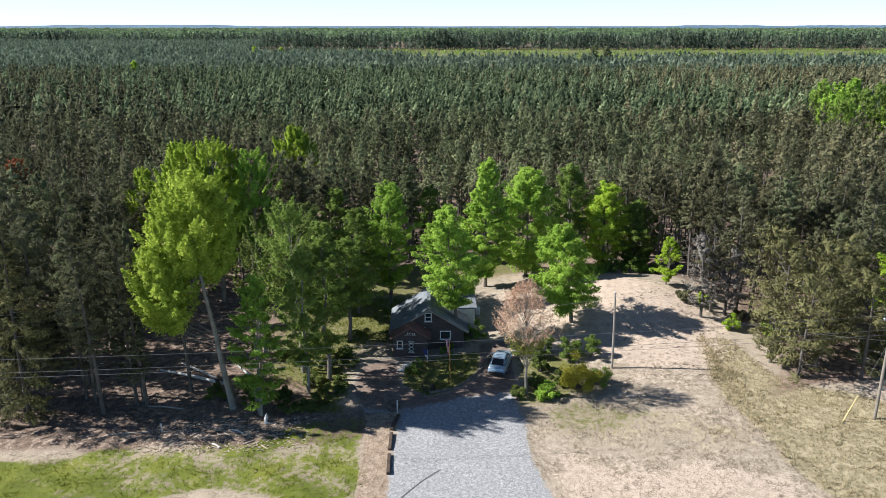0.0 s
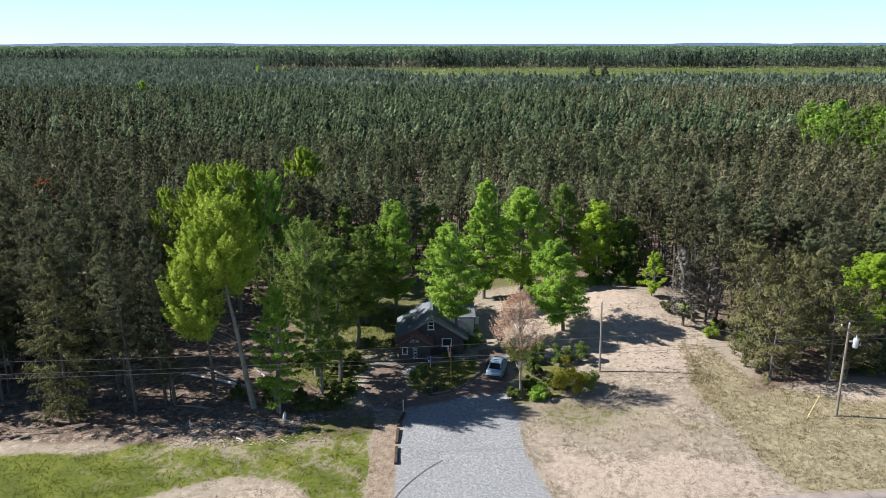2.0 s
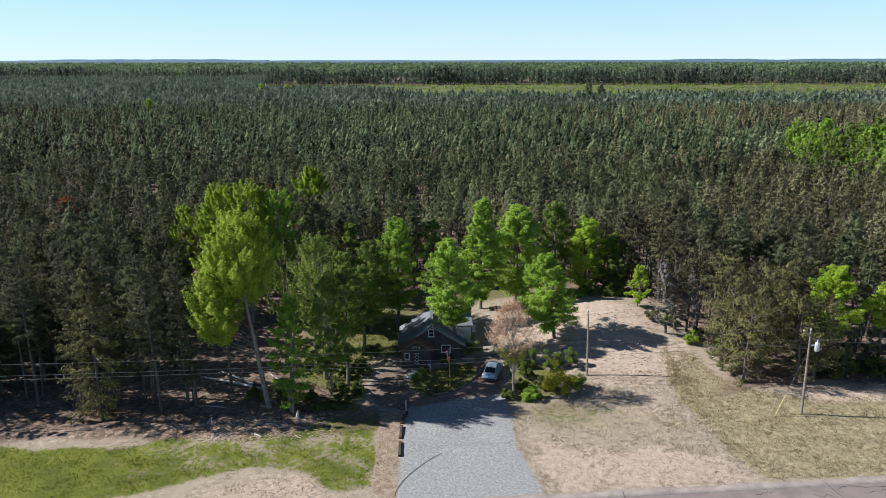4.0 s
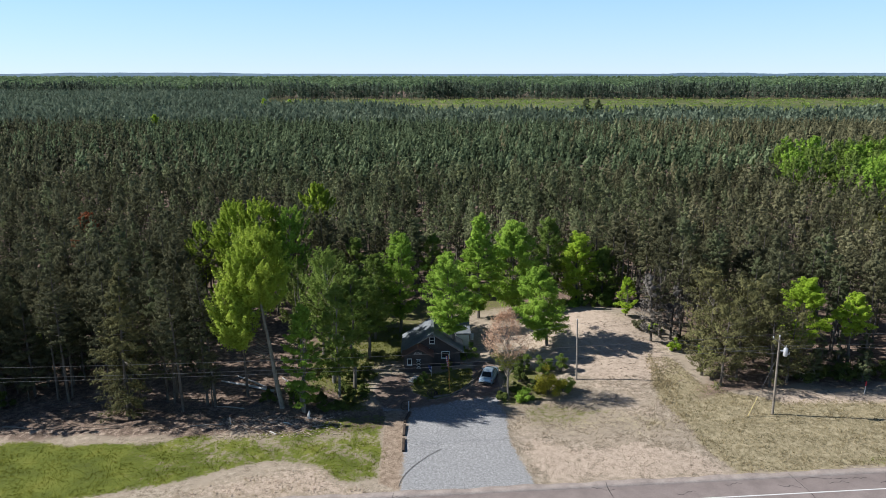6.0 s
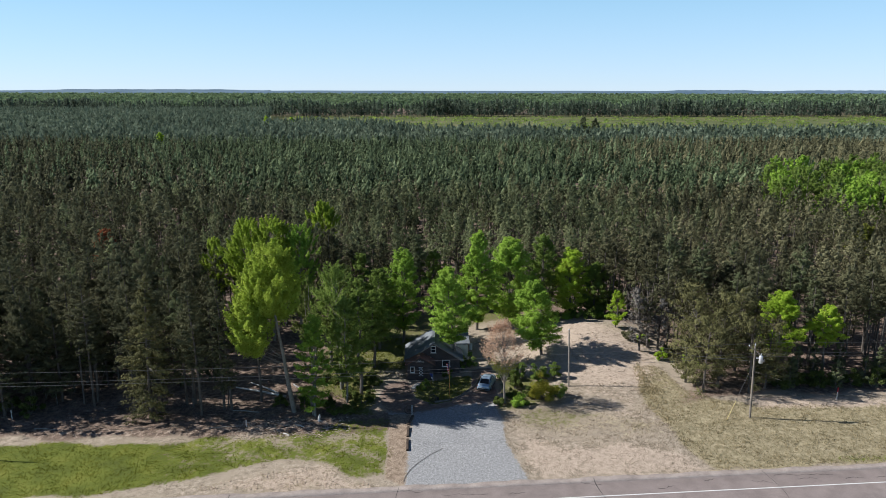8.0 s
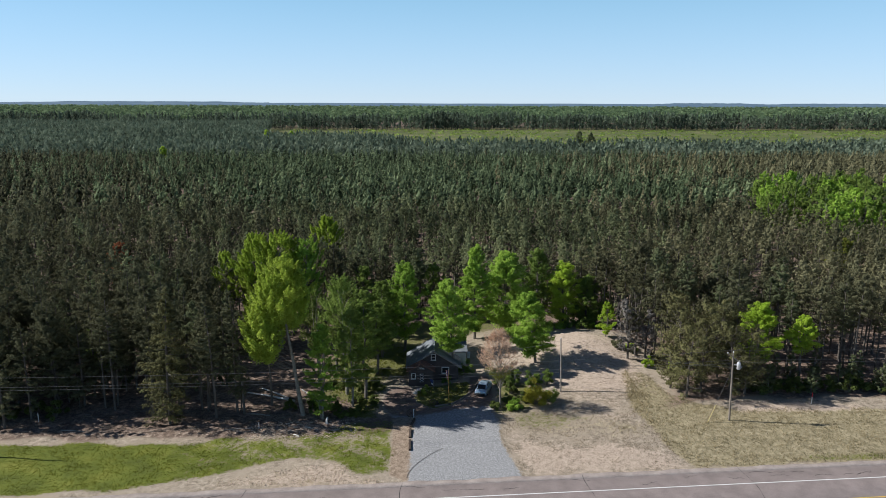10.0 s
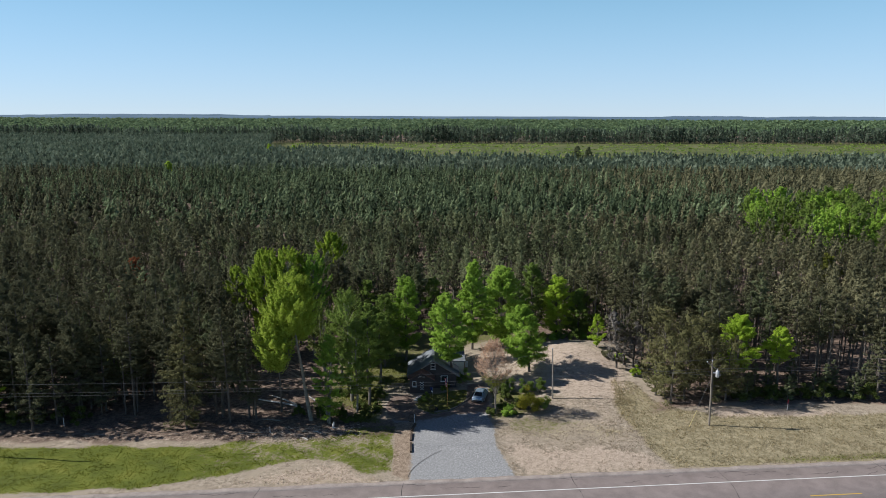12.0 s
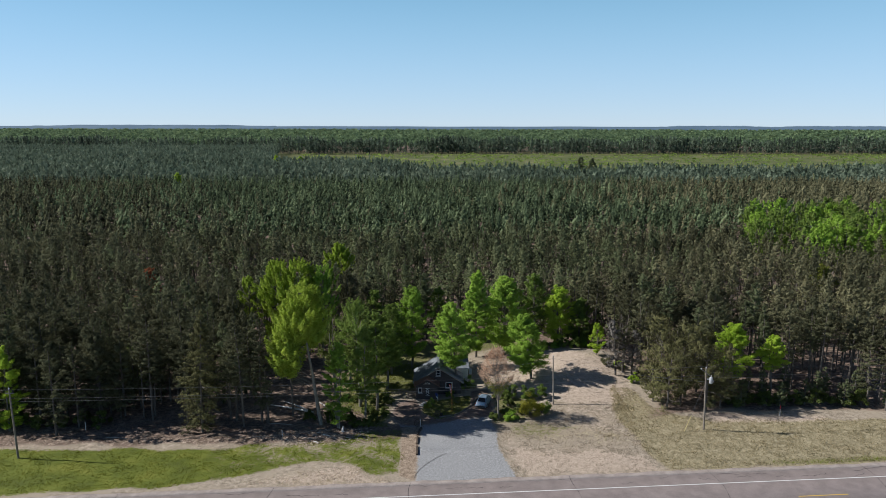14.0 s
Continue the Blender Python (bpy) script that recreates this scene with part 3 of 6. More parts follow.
    crown = new("crown", raw_mesh("crown", v, f, [leaf]))
    crown.parent = root
    return root



def conifer(x, y, height, width, crown_from, needles, bark_mat, label, seed, whorls=22, size=0.5, droop=0.2, lean=(0.0, 0.0), dead=10, taper=0.65, per=6):
    """A pine that stands free: leaning trunk, bare lower boughs and a crown of its own."""
    g = np.random.default_rng(seed)
    root = thing("pine_tree", x, y, on_ground(x, y), label, "pine tree", "pines at the forest edge")
    path = [(lean[0] * t * t, lean[1] * t * t, height * t) for t in (0.25, 0.5, 0.75, 0.98)]
    part("trunk", trunk_bm([(0, 0, -0.3)] + path, [0.19, 0.15, 0.11, 0.07, 0.02]), bark_mat, root)
    v, f, boughs = pine_arrays(seed + 1, height, int(whorls * per * 0.72), 38, 0.2 + 0.28 * size, crown_from, width, droop * 0.7, taper, 0.30, puff=0.13 if taper < 0.5 else 0.085)
    t = np.clip(v[:, 2] / height, 0, 1)[:, None] ** 2
    v = v + t * np.array([[lean[0], lean[1], 0.0]])
    bm = bmesh.new()
    for z, d in boughs[:: max(1, len(boughs) // 40)]:
        k = (z / height) ** 2
        p = Vector((lean[0] * k, lean[1] * k, z))
        tube([p, p + Vector(d) * 0.5, p + Vector(d)], [0.035, 0.022, 0.006], 3, bm, False)
    for _ in range(dead):
        z, a, r = height * g.uniform(0.08, crown_from + 0.1), g.uniform(0, 6.28), g.uniform(0.7, 2.0)
        k = (z / height) ** 2
        p = Vector((lean[0] * k, lean[1] * k, z))
        d = Vector((math.cos(a), math.sin(a), g.uniform(-0.4, 0.15)))
        tube([p, p + d * r * 0.5, p + d * r], [0.03, 0.02, 0.006], 3, bm, False)
    tagged(part("dead_wood", bm, TWIG, root, "bare grey boughs"), kind="stuff")
    crown = new("crown", raw_mesh("crown", v, f, [needles]))
    crown.parent = root
    return root


def shrub(x, y, height, radius, leaf, label, seed, clumps=26, leaves=60, size=0.2):
    g = np.random.default_rng(seed)
    root = thing("shrub", x, y, on_ground(x, y), label, "shrub")
    bm = bmesh.new()
    cs, ds, fs = [], [], []
    for i in range(clumps):
        a, r = g.uniform(0, 6.28), radius * g.uniform(0.1, 1.0) ** 0.6
        z = height * g.uniform(0.25, 1.0) * (1 - 0.45 * (r / radius) ** 2)
        r, z = r * g.uniform(0.7, 1.25), z * g.uniform(0.75, 1.25)
        c = Vector((math.cos(a) * r, math.sin(a) * r, z))
        tube([Vector((c.x * 0.12, c.y * 0.12, -0.15)), Vector((c.x * 0.5, c.y * 0.5, z * 0.6)), c], [0.03, 0.018, 0.005], 4, bm, False)
        leaves_ = leaves * 2
        d = unit(g.normal(size=(leaves_, 3)))
        cs.append(np.array(c) + d * (radius * 0.3 * g.uniform(0.2, 1.15, leaves_) ** 0.6)[:, None] * np.array([1, 1, 0.8]))
        ds.append(d + g.normal(size=(leaves_, 3)) * 0.8)
        fs.append(d * 0.8 + np.array([c.x / radius, c.y / radius, 0.6]) * 0.7)
    part("stem_work", bm, BARK_GREY, root)
    c = np.concatenate(cs)
    c[:, 2] = np.maximum(c[:, 2], 0.05)
    v, f = sprays(c, np.concatenate(ds), size * g.uniform(0.7, 1.3, len(c)), size * 0.6, g, np.concatenate(fs), 0.85)
    leafage = new("leafage", raw_mesh("leafage", v, f, [leaf]))
    leafage.parent = root
    return root


# the broad-leaved trees round the cabin
leafy_tree("aspen_tree", -14.5, 10.2, 20.5, 4.2, 0.34, LEAF_PALE, BARK_PALE, "tall leaning aspen with pale bark and soft yellow-green leaves", 11, 200, 74, 0.36, (-3.2, 2.0), 0.26, peak=0.55, shape=0.8,
           heads=((-2.6, 1.8, 12.5, 20.8, 2.9), (-1.6, 2.4, 11.5, 19.5, 2.8), (-5.6, 0.2, 8.0, 15.0, 2.2), (-3.6, 1.0, 12.5, 18.5, 2.6), (-4.3, -0.2, 8.0, 13.0, 1.9)))
leafy_tree("aspen_tree", -26.8, 38.0, 19.6, 3.7, 0.22, LEAF_BRIGHT, BARK_PALE, "broad bright green tree standing among the pines", 12, 150, 70, 0.4, (0.3, 0), 0.25, peak=0.62, shape=1.0)
leafy_tree("aspen_tree", -22.6, 36.0, 20.2, 3.6, 0.22, LEAF_BRIGHT, BARK_PALE, "bright green tree behind the leaning aspen", 13, 150, 70, 0.4, (0.3, 0), 0.24, peak=0.62, shape=1.0)
leafy_tree("aspen_tree", -18.2, 37.0, 19.2, 3.0, 0.22, LEAF_GREEN, BARK_PALE, "green tree beside the bright aspens", 39, 110, 62, 0.4, (0.2, 0), 0.2, peak=0.6, shape=0.9)
leafy_tree("aspen_tree", -33.0, 41.0, 16.0, 2.6, 0.35, LEAF_BRIGHT, BARK_PALE, "slim bright green tree among the pines", 38, 60, 55, 0.42, (0.2, 0), 0.18, peak=0.5)
leafy_tree("maple_tree", -11.9, 9.2, 13.0, 2.3, 0.08, LEAF_GREEN, BARK_PALE, "fresh green tree with several pale stems by the verge", 14, 65, 60, 0.34, (0.2, 0.8), 0.15, stems=3)
leafy_tree("birch_tree", -9.4, 17.0, 17.5, 3.8, 0.30, LEAF_DARK, BARK_PALE, "tall birch with pale bark and dark leaves", 15, 60, 50, 0.32, (-0.6, 0.5), 0.18, stems=2)
leafy_tree("maple_tree", -5.6, 24.5, 11.5, 3.2, 0.35, LEAF_DARK, BARK_GREY, "dark green tree beside the cabin", 16, 70, 57, 0.36)
leafy_tree("maple_tree", -12.0, 26.0, 12.5, 3.0, 0.42, LEAF_DARK, BARK_GREY, "dark green tree in the thicket beside the yard", 28, 60, 54, 0.36)
leafy_tree("poplar_tree", -20.0, 75.0, 16.4, 4.0, 0.45, LEAF_BRIGHT, BARK_GREY, "bright green tree rising out of the pines", 17, 70, 90, 0.5)
leafy_tree("maple_tree", -1.6, 34.0, 15.5, 3.5, 0.2, LEAF_GREEN, BARK_GREY, "yellow-green tree behind the cabin", 18, 75, 62, 0.4)
leafy_tree("maple_tree", 6.3, 23.9, 15.0, 3.3, 0.30, LEAF_GREEN, BARK_GREY, "fresh green maple against the cabin's front", 19, 95, 80, 0.36, (-1.1, 0.3), 0.17, stems=2)
leafy_tree("maple_tree", 10.6, 39.5, 16.8, 3.0, 0.12, LEAF_GREEN, BARK_GREY, "tall fresh green tree at the forest edge", 20, 110, 75, 0.4)
leafy_tree("maple_tree", 16.4, 43.0, 14.8, 4.6, 0.10, LEAF_GREEN, BARK_GREY, "broad bright green maple at the forest edge", 21, 130, 75, 0.42)
leafy_tree("maple_tree", 22.5, 46.0, 14.8, 3.0, 0.15, LEAF_DARK, BARK_GREY, "tall dark green tree at the forest edge", 29, 70, 55, 0.42)
leafy_tree("maple_tree", 27.0, 44.5, 12.0, 3.6, 0.06, LEAF_YELLOW, BARK_GREY, "yellow-green maple at the top of the sand", 22, 80, 62, 0.4)
leafy_tree("maple_tree", 31.5, 44.5, 9.5, 3.2, 0.05, LEAF_DARK, BARK_GREY, "low dark green tree at the forest edge", 30, 60, 80, 0.4)
leafy_tree("maple_tree", 19.4, 26.6, 11.6, 3.6, 0.14, LEAF_GREEN, BARK_GREY, "green tree with thin tips beside the sandy yard", 23, 85, 85, 0.36, (-1.6, 0.0))
leafy_tree("budding_tree", 12.3, 11.9, 11.2, 2.9, 0.42, LEAF_BUD, BARK_BUD, "small tree with pinkish-tan buds and a pale trunk", 24, 180, 15, 0.2, (-0.5, 0), 0.12, shape=0.6, lower=LEAF_OLIVE)
leafy_tree("maple_tree", 32.3, 33.5, 6.2, 1.5, 0.12, LEAF_YELLOW, BARK_GREY, "small yellow-green tree on the slope", 25, 34, 60, 0.32, trunk=0.08)
leafy_tree("maple_tree", 50.2, 17.5, 12.9, 3.4, 0.32, LEAF_YELLOW, BARK_GREY, "yellow-green maple in front of the pines", 26, 65, 80, 0.38)
leafy_tree("maple_tree", 57.0, 18.0, 10.6, 2.2, 0.45, LEAF_YELLOW, BARK_GREY, "smaller yellow-green maple in front of the pines", 27, 45, 70, 0.38)
leafy_tree("maple_tree", -60.2, 9.0, 13.0, 2.7, 0.06, LEAF_YELLOW, BARK_GREY, "young bright green tree at the forest edge", 31, 45, 70, 0.34, trunk=0.1)
leafy_tree("maple_tree", -8.6, 21.5, 15.0, 3.0, 0.42, LEAF_SHADE, BARK_PALE, "dark green tree in the thicket beside the yard", 32, 65, 48, 0.36)
leafy_tree("maple_tree", -10.5, 31.0, 14.0, 3.0, 0.42, LEAF_SHADE, BARK_GREY, "dark green tree at the back of the thicket", 33, 44, 42, 0.38)
leafy_tree("maple_tree", -5.2, 31.5, 13.0, 2.8, 0.42, LEAF_DARK, BARK_GREY, "dark green tree behind the cabin's lawn", 34, 60, 48, 0.38)
leafy_tree("birch_tree", -14.0, 21.0, 15.0, 3.0, 0.35, LEAF_SHADE, BARK_PALE, "pale-stemmed birch in the thicket", 35, 36, 46, 0.34, stems=2)
leafy_tree("maple_tree", -8.2, 12.8, 14.5, 2.3, 0.22, LEAF_DARK, BARK_PALE, "dark green tree at the drive's edge", 36, 60, 60, 0.32, trunk=0.13)
leafy_tree("maple_tree", -6.6, 15.6, 16.0, 2.5, 0.2, LEAF_DARK, BARK_GREY, "dark green tree beside the drive", 37, 70, 58, 0.32)

# free-standing conifers in front of the forest
conifer(-31.6, 8.2, 19.0, 4.3, 0.05, NEEDLE_JACK, BARK_PINE, "tall broad conifer with drooping boughs down to the ground", 501, 40, 0.7, 0.7, (0.8, 0.3), taper=0.85, per=8)
conifer(-26.0, 9.8, 17.5, 2.3, 0.34, NEEDLE_GREY, BARK_PINE, "slim dark pine by the verge", 502, 24, 0.5, 0.3, (-0.9, 0.2), 18)
conifer(-22.6, 11.0, 17.5, 2.2, 0.46, NEEDLE_GREY, BARK_PINE, "leaning pine with a bare lower trunk", 503, 22, 0.5, 0.2, (-1.4, 0.4), 18)
conifer(-19.4, 13.5, 14.5, 1.9, 0.48, NEEDLE, BARK_PINE, "slim pine with a bare lower trunk", 504, 20, 0.5, 0.2, (-0.7, 0.2), 14)
conifer(-40.5, 12.4, 17.5, 2.7, 0.42, NEEDLE_GREY, BARK_PINE, "dark pine with bare boughs over deep shade", 505, 26, 0.55, 0.3)
conifer(34.0, 26.3, 10.0, 2.6, 0.15, TWIG_DEAD, BARK_PINE, "half-dead pine with bare grey twigs", 506, 22, 0.6, 0.1, (-1.0, 0.3), 16)
conifer(35.6, 27.6, 12.0, 2.6, 0.25, NEEDLE_OLIVE, BARK_PINE, "olive pine beside the half-dead one", 507, 18, 0.5, 0.1, (-0.8, 0.2))
conifer(37.0, 27.0, 8.0, 2.5, 0.1, TWIG_DEAD, BARK_PINE, "dead grey pine with bare twigs", 508, 20, 0.6, 0.1, (0.4, 0), 14)
conifer(38.9, 13.9, 10.0, 4.3, 0.10, NEEDLE_JACK, BARK_PINE, "spreading olive-green jack pine above the verge", 509, 18, 0.68, 0.1, (0.5, 0.3), 18, taper=0.32, per=7)
conifer(41.5, 15.5, 10.6, 4.0, 0.10, NEEDLE_JACK, BARK_PINE, "spreading olive-green jack pine", 510, 18, 0.68, 0.1, (0.3, 0.2), 18, taper=0.32, per=7)
conifer(44.8, 13.4, 10.6, 3.8, 0.12, NEEDLE_JACK, BARK_PINE, "olive-green jack pine beside the utility pole", 511, 18, 0.68, 0.1, (-0.5, 0.2), 18, taper=0.32, per=7)
conifer(39.5, 19.5, 11.2, 3.9, 0.12, NEEDLE_JACK, BARK_PINE, "rounded olive-green jack pine on the bank", 512, 18, 0.68, 0.1, (0, 0), 14, taper=0.32, per=7)
conifer(43.5, 19.0, 11.6, 3.7, 0.15, NEEDLE_JACK, BARK_PINE, "olive-green jack pine behind the others", 513, 18, 0.68, 0.1, (0, 0), 14, taper=0.32, per=7)
conifer(47.5, 14.6, 9.5, 3.2, 0.15, NEEDLE_JACK, BARK_PINE, "olive-green jack pine near the verge", 514, 18, 0.68, 0.1, (0.4, 0), 14, taper=0.32, per=7)
conifer(46.0, 20.5, 12.0, 3.5, 0.2, NEEDLE_JACK, BARK_PINE, "olive-green jack pine in the thicket", 515, 18, 0.68, 0.1, (0.2, 0.3), 14, taper=0.32, per=7)
conifer(41.0, 24.0, 11.5, 3.5, 0.15, NEEDLE_JACK, BARK_PINE, "rounded olive-green jack pine above the slope", 516, 18, 0.68, 0.1, (-0.4, 0), 14, taper=0.32, per=7)
conifer(37.6, 16.8, 6.5, 2.8, 0.10, NEEDLE_JACK, BARK_PINE, "low spreading jack pine on the slope", 517, 14, 0.68, 0.1, (-0.5, 0), 10, taper=0.32, per=7)
conifer(-52.5, 7.4, 14.0, 2.6, 0.12, NEEDLE_GREY, BARK_PINE, "tall dull green pine beside the verge", 518, 22, 0.55, 0.3)
conifer(-56.5, 10.8, 15.5, 2.6, 0.14, NEEDLE_GREY, BARK_PINE, "tall dull green pine near the roadside pole", 519, 22, 0.55, 0.3)
conifer(-60.5, 11.2, 15.0, 2.5, 0.16, NEEDLE, BARK_PINE, "tall dark pine near the roadside pole", 520, 22, 0.55, 0.3)
conifer(-50.5, 10.0, 13.5, 2.5, 0.14, NEEDLE_GREY, BARK_PINE, "dull green pine at the bay in the forest edge", 521, 22, 0.55, 0.3)
conifer(-65.5, 9.6, 15.0, 2.5, 0.16, NEEDLE_GREY, BARK_PINE, "dull green pine above the verge", 522, 22, 0.55, 0.3)
# extra pines, added to block more sun from the verge
for k, (px, py) in enumerate([(-54.5, 12.0), (-58.5, 14.2), (-62.5, 13.0), (-67.5, 12.2), (-70.5, 10.8), (-48.8, 13.2), (-45.5, 14.2)]):
    conifer(px, py, 13.0 + 0.5 * (k % 3), 3.0, 0.10, NEEDLE_GREY, BARK_PINE, "thick dull green pine added to shade the forest edge", 560 + k, 24, 0.75, 0.3, per=8)

# shrubs
shrub(17.3, 13.0, 2.9, 1.8, LEAF_GOLD, "yellow-green flowering shrub on the dry grass", 601, 34, 70, 0.17)
shrub(19.4, 13.2, 1.9, 1.3, LEAF_DARK, "smaller dark green shrub on the dry grass", 602, 20, 60, 0.17)
shrub(14.2, 11.4, 1.3, 1.0, LEAF_GREEN, "leafy green shrub by the budding tree", 603, 24, 60, 0.22)
shrub(11.6, 11.6, 1.1, 0.8, LEAF_SHADE, "low dark shrub round the budding tree's trunk", 604, 20, 60, 0.18)
shrub(15.0, 19.5, 2.8, 1.1, LEAF_DARK, "upright green shrub beside the yard", 605, 22, 50, 0.2)
shrub(17.8, 19.0, 2.6, 1.2, LEAF_DARK, "upright green shrub beside the yard", 606, 22, 50, 0.2)
shrub(19.9, 19.0, 2.4, 1.0, LEAF_DARK, "upright green shrub near the wooden pole", 607, 20, 50, 0.2)
shrub(8.0, 24.0, 2.0, 1.2, LEAF_DARK, "dark shrub against the cabin's side", 608, 20, 60, 0.2)
shrub(5.2, 21.2, 1.0, 0.8, LEAF_DARK, "low dark shrub under the cabin's window", 609, 16, 50, 0.16)
shrub(1.8, 17.4, 1.2, 0.8, LEAF_DARK, "dark shrub by the front path", 610, 16, 50, 0.16)
for k, (px, py, r) in enumerate([(-9.5, 9.6, 1.0), (-7.4, 10.2, 1.1), (-12.8, 10.4, 0.9), (-6.2, 12.5, 1.1), (-8.0, 14.5, 1.2), (-16.5, 12.0, 0.9), (-11.0, 20.0, 1.4), (-5.0, 18.5, 1.0)]):
    shrub(px, py, 0.9 + 0.3 * (k % 3), r, LEAF_SHADE, "low green undergrowth in the shade", 620 + k, 14, 40, 0.22)
for k, (px, py) in enumerate([(-10.5, 12.0), (-5.3, 13.8), (-7.2, 17.6), (-13.5, 13.5), (-5.6, 20.6)]):
    shrub(px, py, 0.8 + 0.3 * (k % 3), 0.9, LEAF_SHADE, "young dark green growth in the thicket's shade", 800 + k, 18, 40, 0.22)
for k, (px, py) in enumerate([(13.4, 13.6), (15.9, 13.4), (14.2, 16.6), (13.0, 19.8)]):
    shrub(px, py, 1.0 + 0.4 * (k % 3), 0.9, LEAF_SHADE, "dark green weeds and brush beside the car", 820 + k, 20, 50, 0.2)
for k, (px, py, r) in enumerate([(35.3, 29.0, 1.0), (37.8, 25.5, 1.0), (36.5, 23.8, 0.9), (33.2, 29.5, 0.9), (40.5, 22.5, 1.1)]):
    shrub(px, py, 1.6, r, LEAF_YELLOW if k % 2 == 0 else NEEDLE_OLIVE, "low bush under the pines on the slope", 640 + k, 18, 55, 0.22)

for k in range(8):
    shrub(19.5 + 2.0 * k, 40.5 - 0.35 * abs(k - 3) + 0.5 * math.sin(k * 2.1), 1.2 + 0.4 * (k % 3), 1.1, LEAF_GREEN if k % 3 == 0 else LEAF_DARK, "low green plants along the top of the sand", 670 + k, 14, 45, 0.26)
for k in range(14):
    conifer(46.5 + 2.1 * k + 0.6 * math.sin(k * 3.1), 16.0 + 1.6 * math.sin(k * 2.3), 3.6 + 2.4 * abs(math.sin(k * 1.3)), 1.3, 0.06, NEEDLE, BARK_PINE, "young dark green conifer at the foot of the wood", 530 + k, 14, 0.4, 0.3, (0, 0), 3)
for k in range(9):
    shrub(49.5 + 2.6 * k, 15.2 + 0.5 * math.sin(k * 2.3), 1.8 + 0.5 * (k % 3), 1.3, LEAF_SHADE, "dark green undergrowth at the foot of the pines", 660 + k, 18, 45, 0.26)
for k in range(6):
    shrub(-62.5 + 3.0 * k, 10.4 + 0.8 * math.sin(k * 1.9), 1.5 + 0.5 * (k % 3), 1.2, LEAF_SHADE, "dark green undergrowth at the foot of the pines", 680 + k, 16, 45, 0.26)


# the green stand among the pines
def stand_of_trees():
    g = np.random.default_rng(41)
    for k in range(110):
        py = g.uniform(84, 168)
        leafy_tree("poplar_tree", 102 + 0.32 * (py - 122) + 92 * g.uniform(0, 1), py, g.uniform(14.5, 18.0), g.uniform(4.0, 5.6), 0.2, (LEAF_DARK, LEAF_GREEN, LEAF_DARK)[k % 3], BARK_GREY, "bright green tree in a stand among the pines", 700 + k, 28, 17, 1.0)


stand_of_trees()
for k, (px, py, hh, leaf) in enumerate([(-58.3, 57.3, 14.5, LEAF_RED), (-112, 520, 17, LEAF_YELLOW), (-135, 530, 17, LEAF_YELLOW), (-150, 330, 15, LEAF_YELLOW), (112, 421, 20, NEEDLE), (121, 424, 19, NEEDLE), (-9.5, 46, 12, LEAF_DARK), (3.5, 52, 11, LEAF_DARK), (-45, 20, 11, LEAF_DARK), (88.9, 61, 13.5, LEAF_OLIVE), (128, 74, 14, LEAF_YELLOW)]):
    leafy_tree("single_tree", px, py, hh, 2.0 + hh * 0.06, 0.35, leaf, BARK_GREY, ("reddish dying tree among the pines" if leaf in (LEAF_BUD, LEAF_RED) else "lone broad-leaved tree among the pines"), 760 + k, 36, 40 if py < 200 else 24, 0.5 if py < 200 else 1.4)


# ---- the pine forest ----
YARD = [(-13, 5), (-24, 12), (-26, 20), (-31, 29), (-32, 39), (-26, 43), (-14, 42), (-9, 47), (6, 53), (24, 52), (34, 42), (38, 30), (38, 18), (37.5, 11), (20, 0)]


def forest_spots(y0, y1, spacing, seed):
    """Jittered planting rows over the stretch of land that is wooded from y0 to y1."""
    g = np.random.default_rng(seed)
    half = 0.70 * (y1 + 90) + 25
    ys = np.arange(y0, y1, spacing)
    xs = np.arange(-half, half, spacing)
    X, Y = np.meshgrid(xs, ys)
    X = X + g.uniform(-0.48, 0.48, X.shape) * spacing + (np.arange(len(ys)) % 2)[:, None] * spacing * 0.5
    Y = Y + g.uniform(-0.48, 0.48, X.shape) * spacing
    x, y = X.ravel(), Y.ravel()
    keep = (x > -0.66 * (y + 90) - 20) & (x < 0.66 * (y + 90) + 8) & (y >= y0) & (y < y1)
    front = np.where(x < 0, np.interp(x, [-160, -56, -52, -47, -38, -33, -24, -14], [9.0, 11.0, 11.0, 12.5, 11.5, 9.5, 9.5, 9.0]), 13.6 + 1.0 * np.sin(x * 0.5))
    keep &= (y > front) & (inside(x, y, YARD, 0.1) < 0.5)
    hole = np.sin(x * 0.11 + 2 * np.sin(y * 0.05)) * np.sin(y * 0.13 + x * 0.02)
    keep &= g.uniform(0, 1, x.shape) > 0.10 + 0.25 * (hole > 0.75)
    keep &= ~((x > -33) & (x < -24) & (y < 24) & (g.uniform(0, 1, x.shape) < 0.4))
    west = x - 0.32 * (y - 122)
    keep &= ~((x > 36) & (x < 70) & (y < 22.5 + np.sin(x * 0.5) - 0.55 * np.clip(x - 58, 0, 20)))
    keep &= ~((x > -40) & (x < -20) & (y > 12) & (y < 25) & (g.uniform(0, 1, x.shape) < 0.4))
    keep &= np.hypot(x + 20.4, y - 72.5) > 5.5
    keep &= ~((y > 92) & (y < 171) & (west > 98) & (west < 198) & (g.uniform(0, 1, x.shape) < 0.8))
    return x[keep], y[keep], g


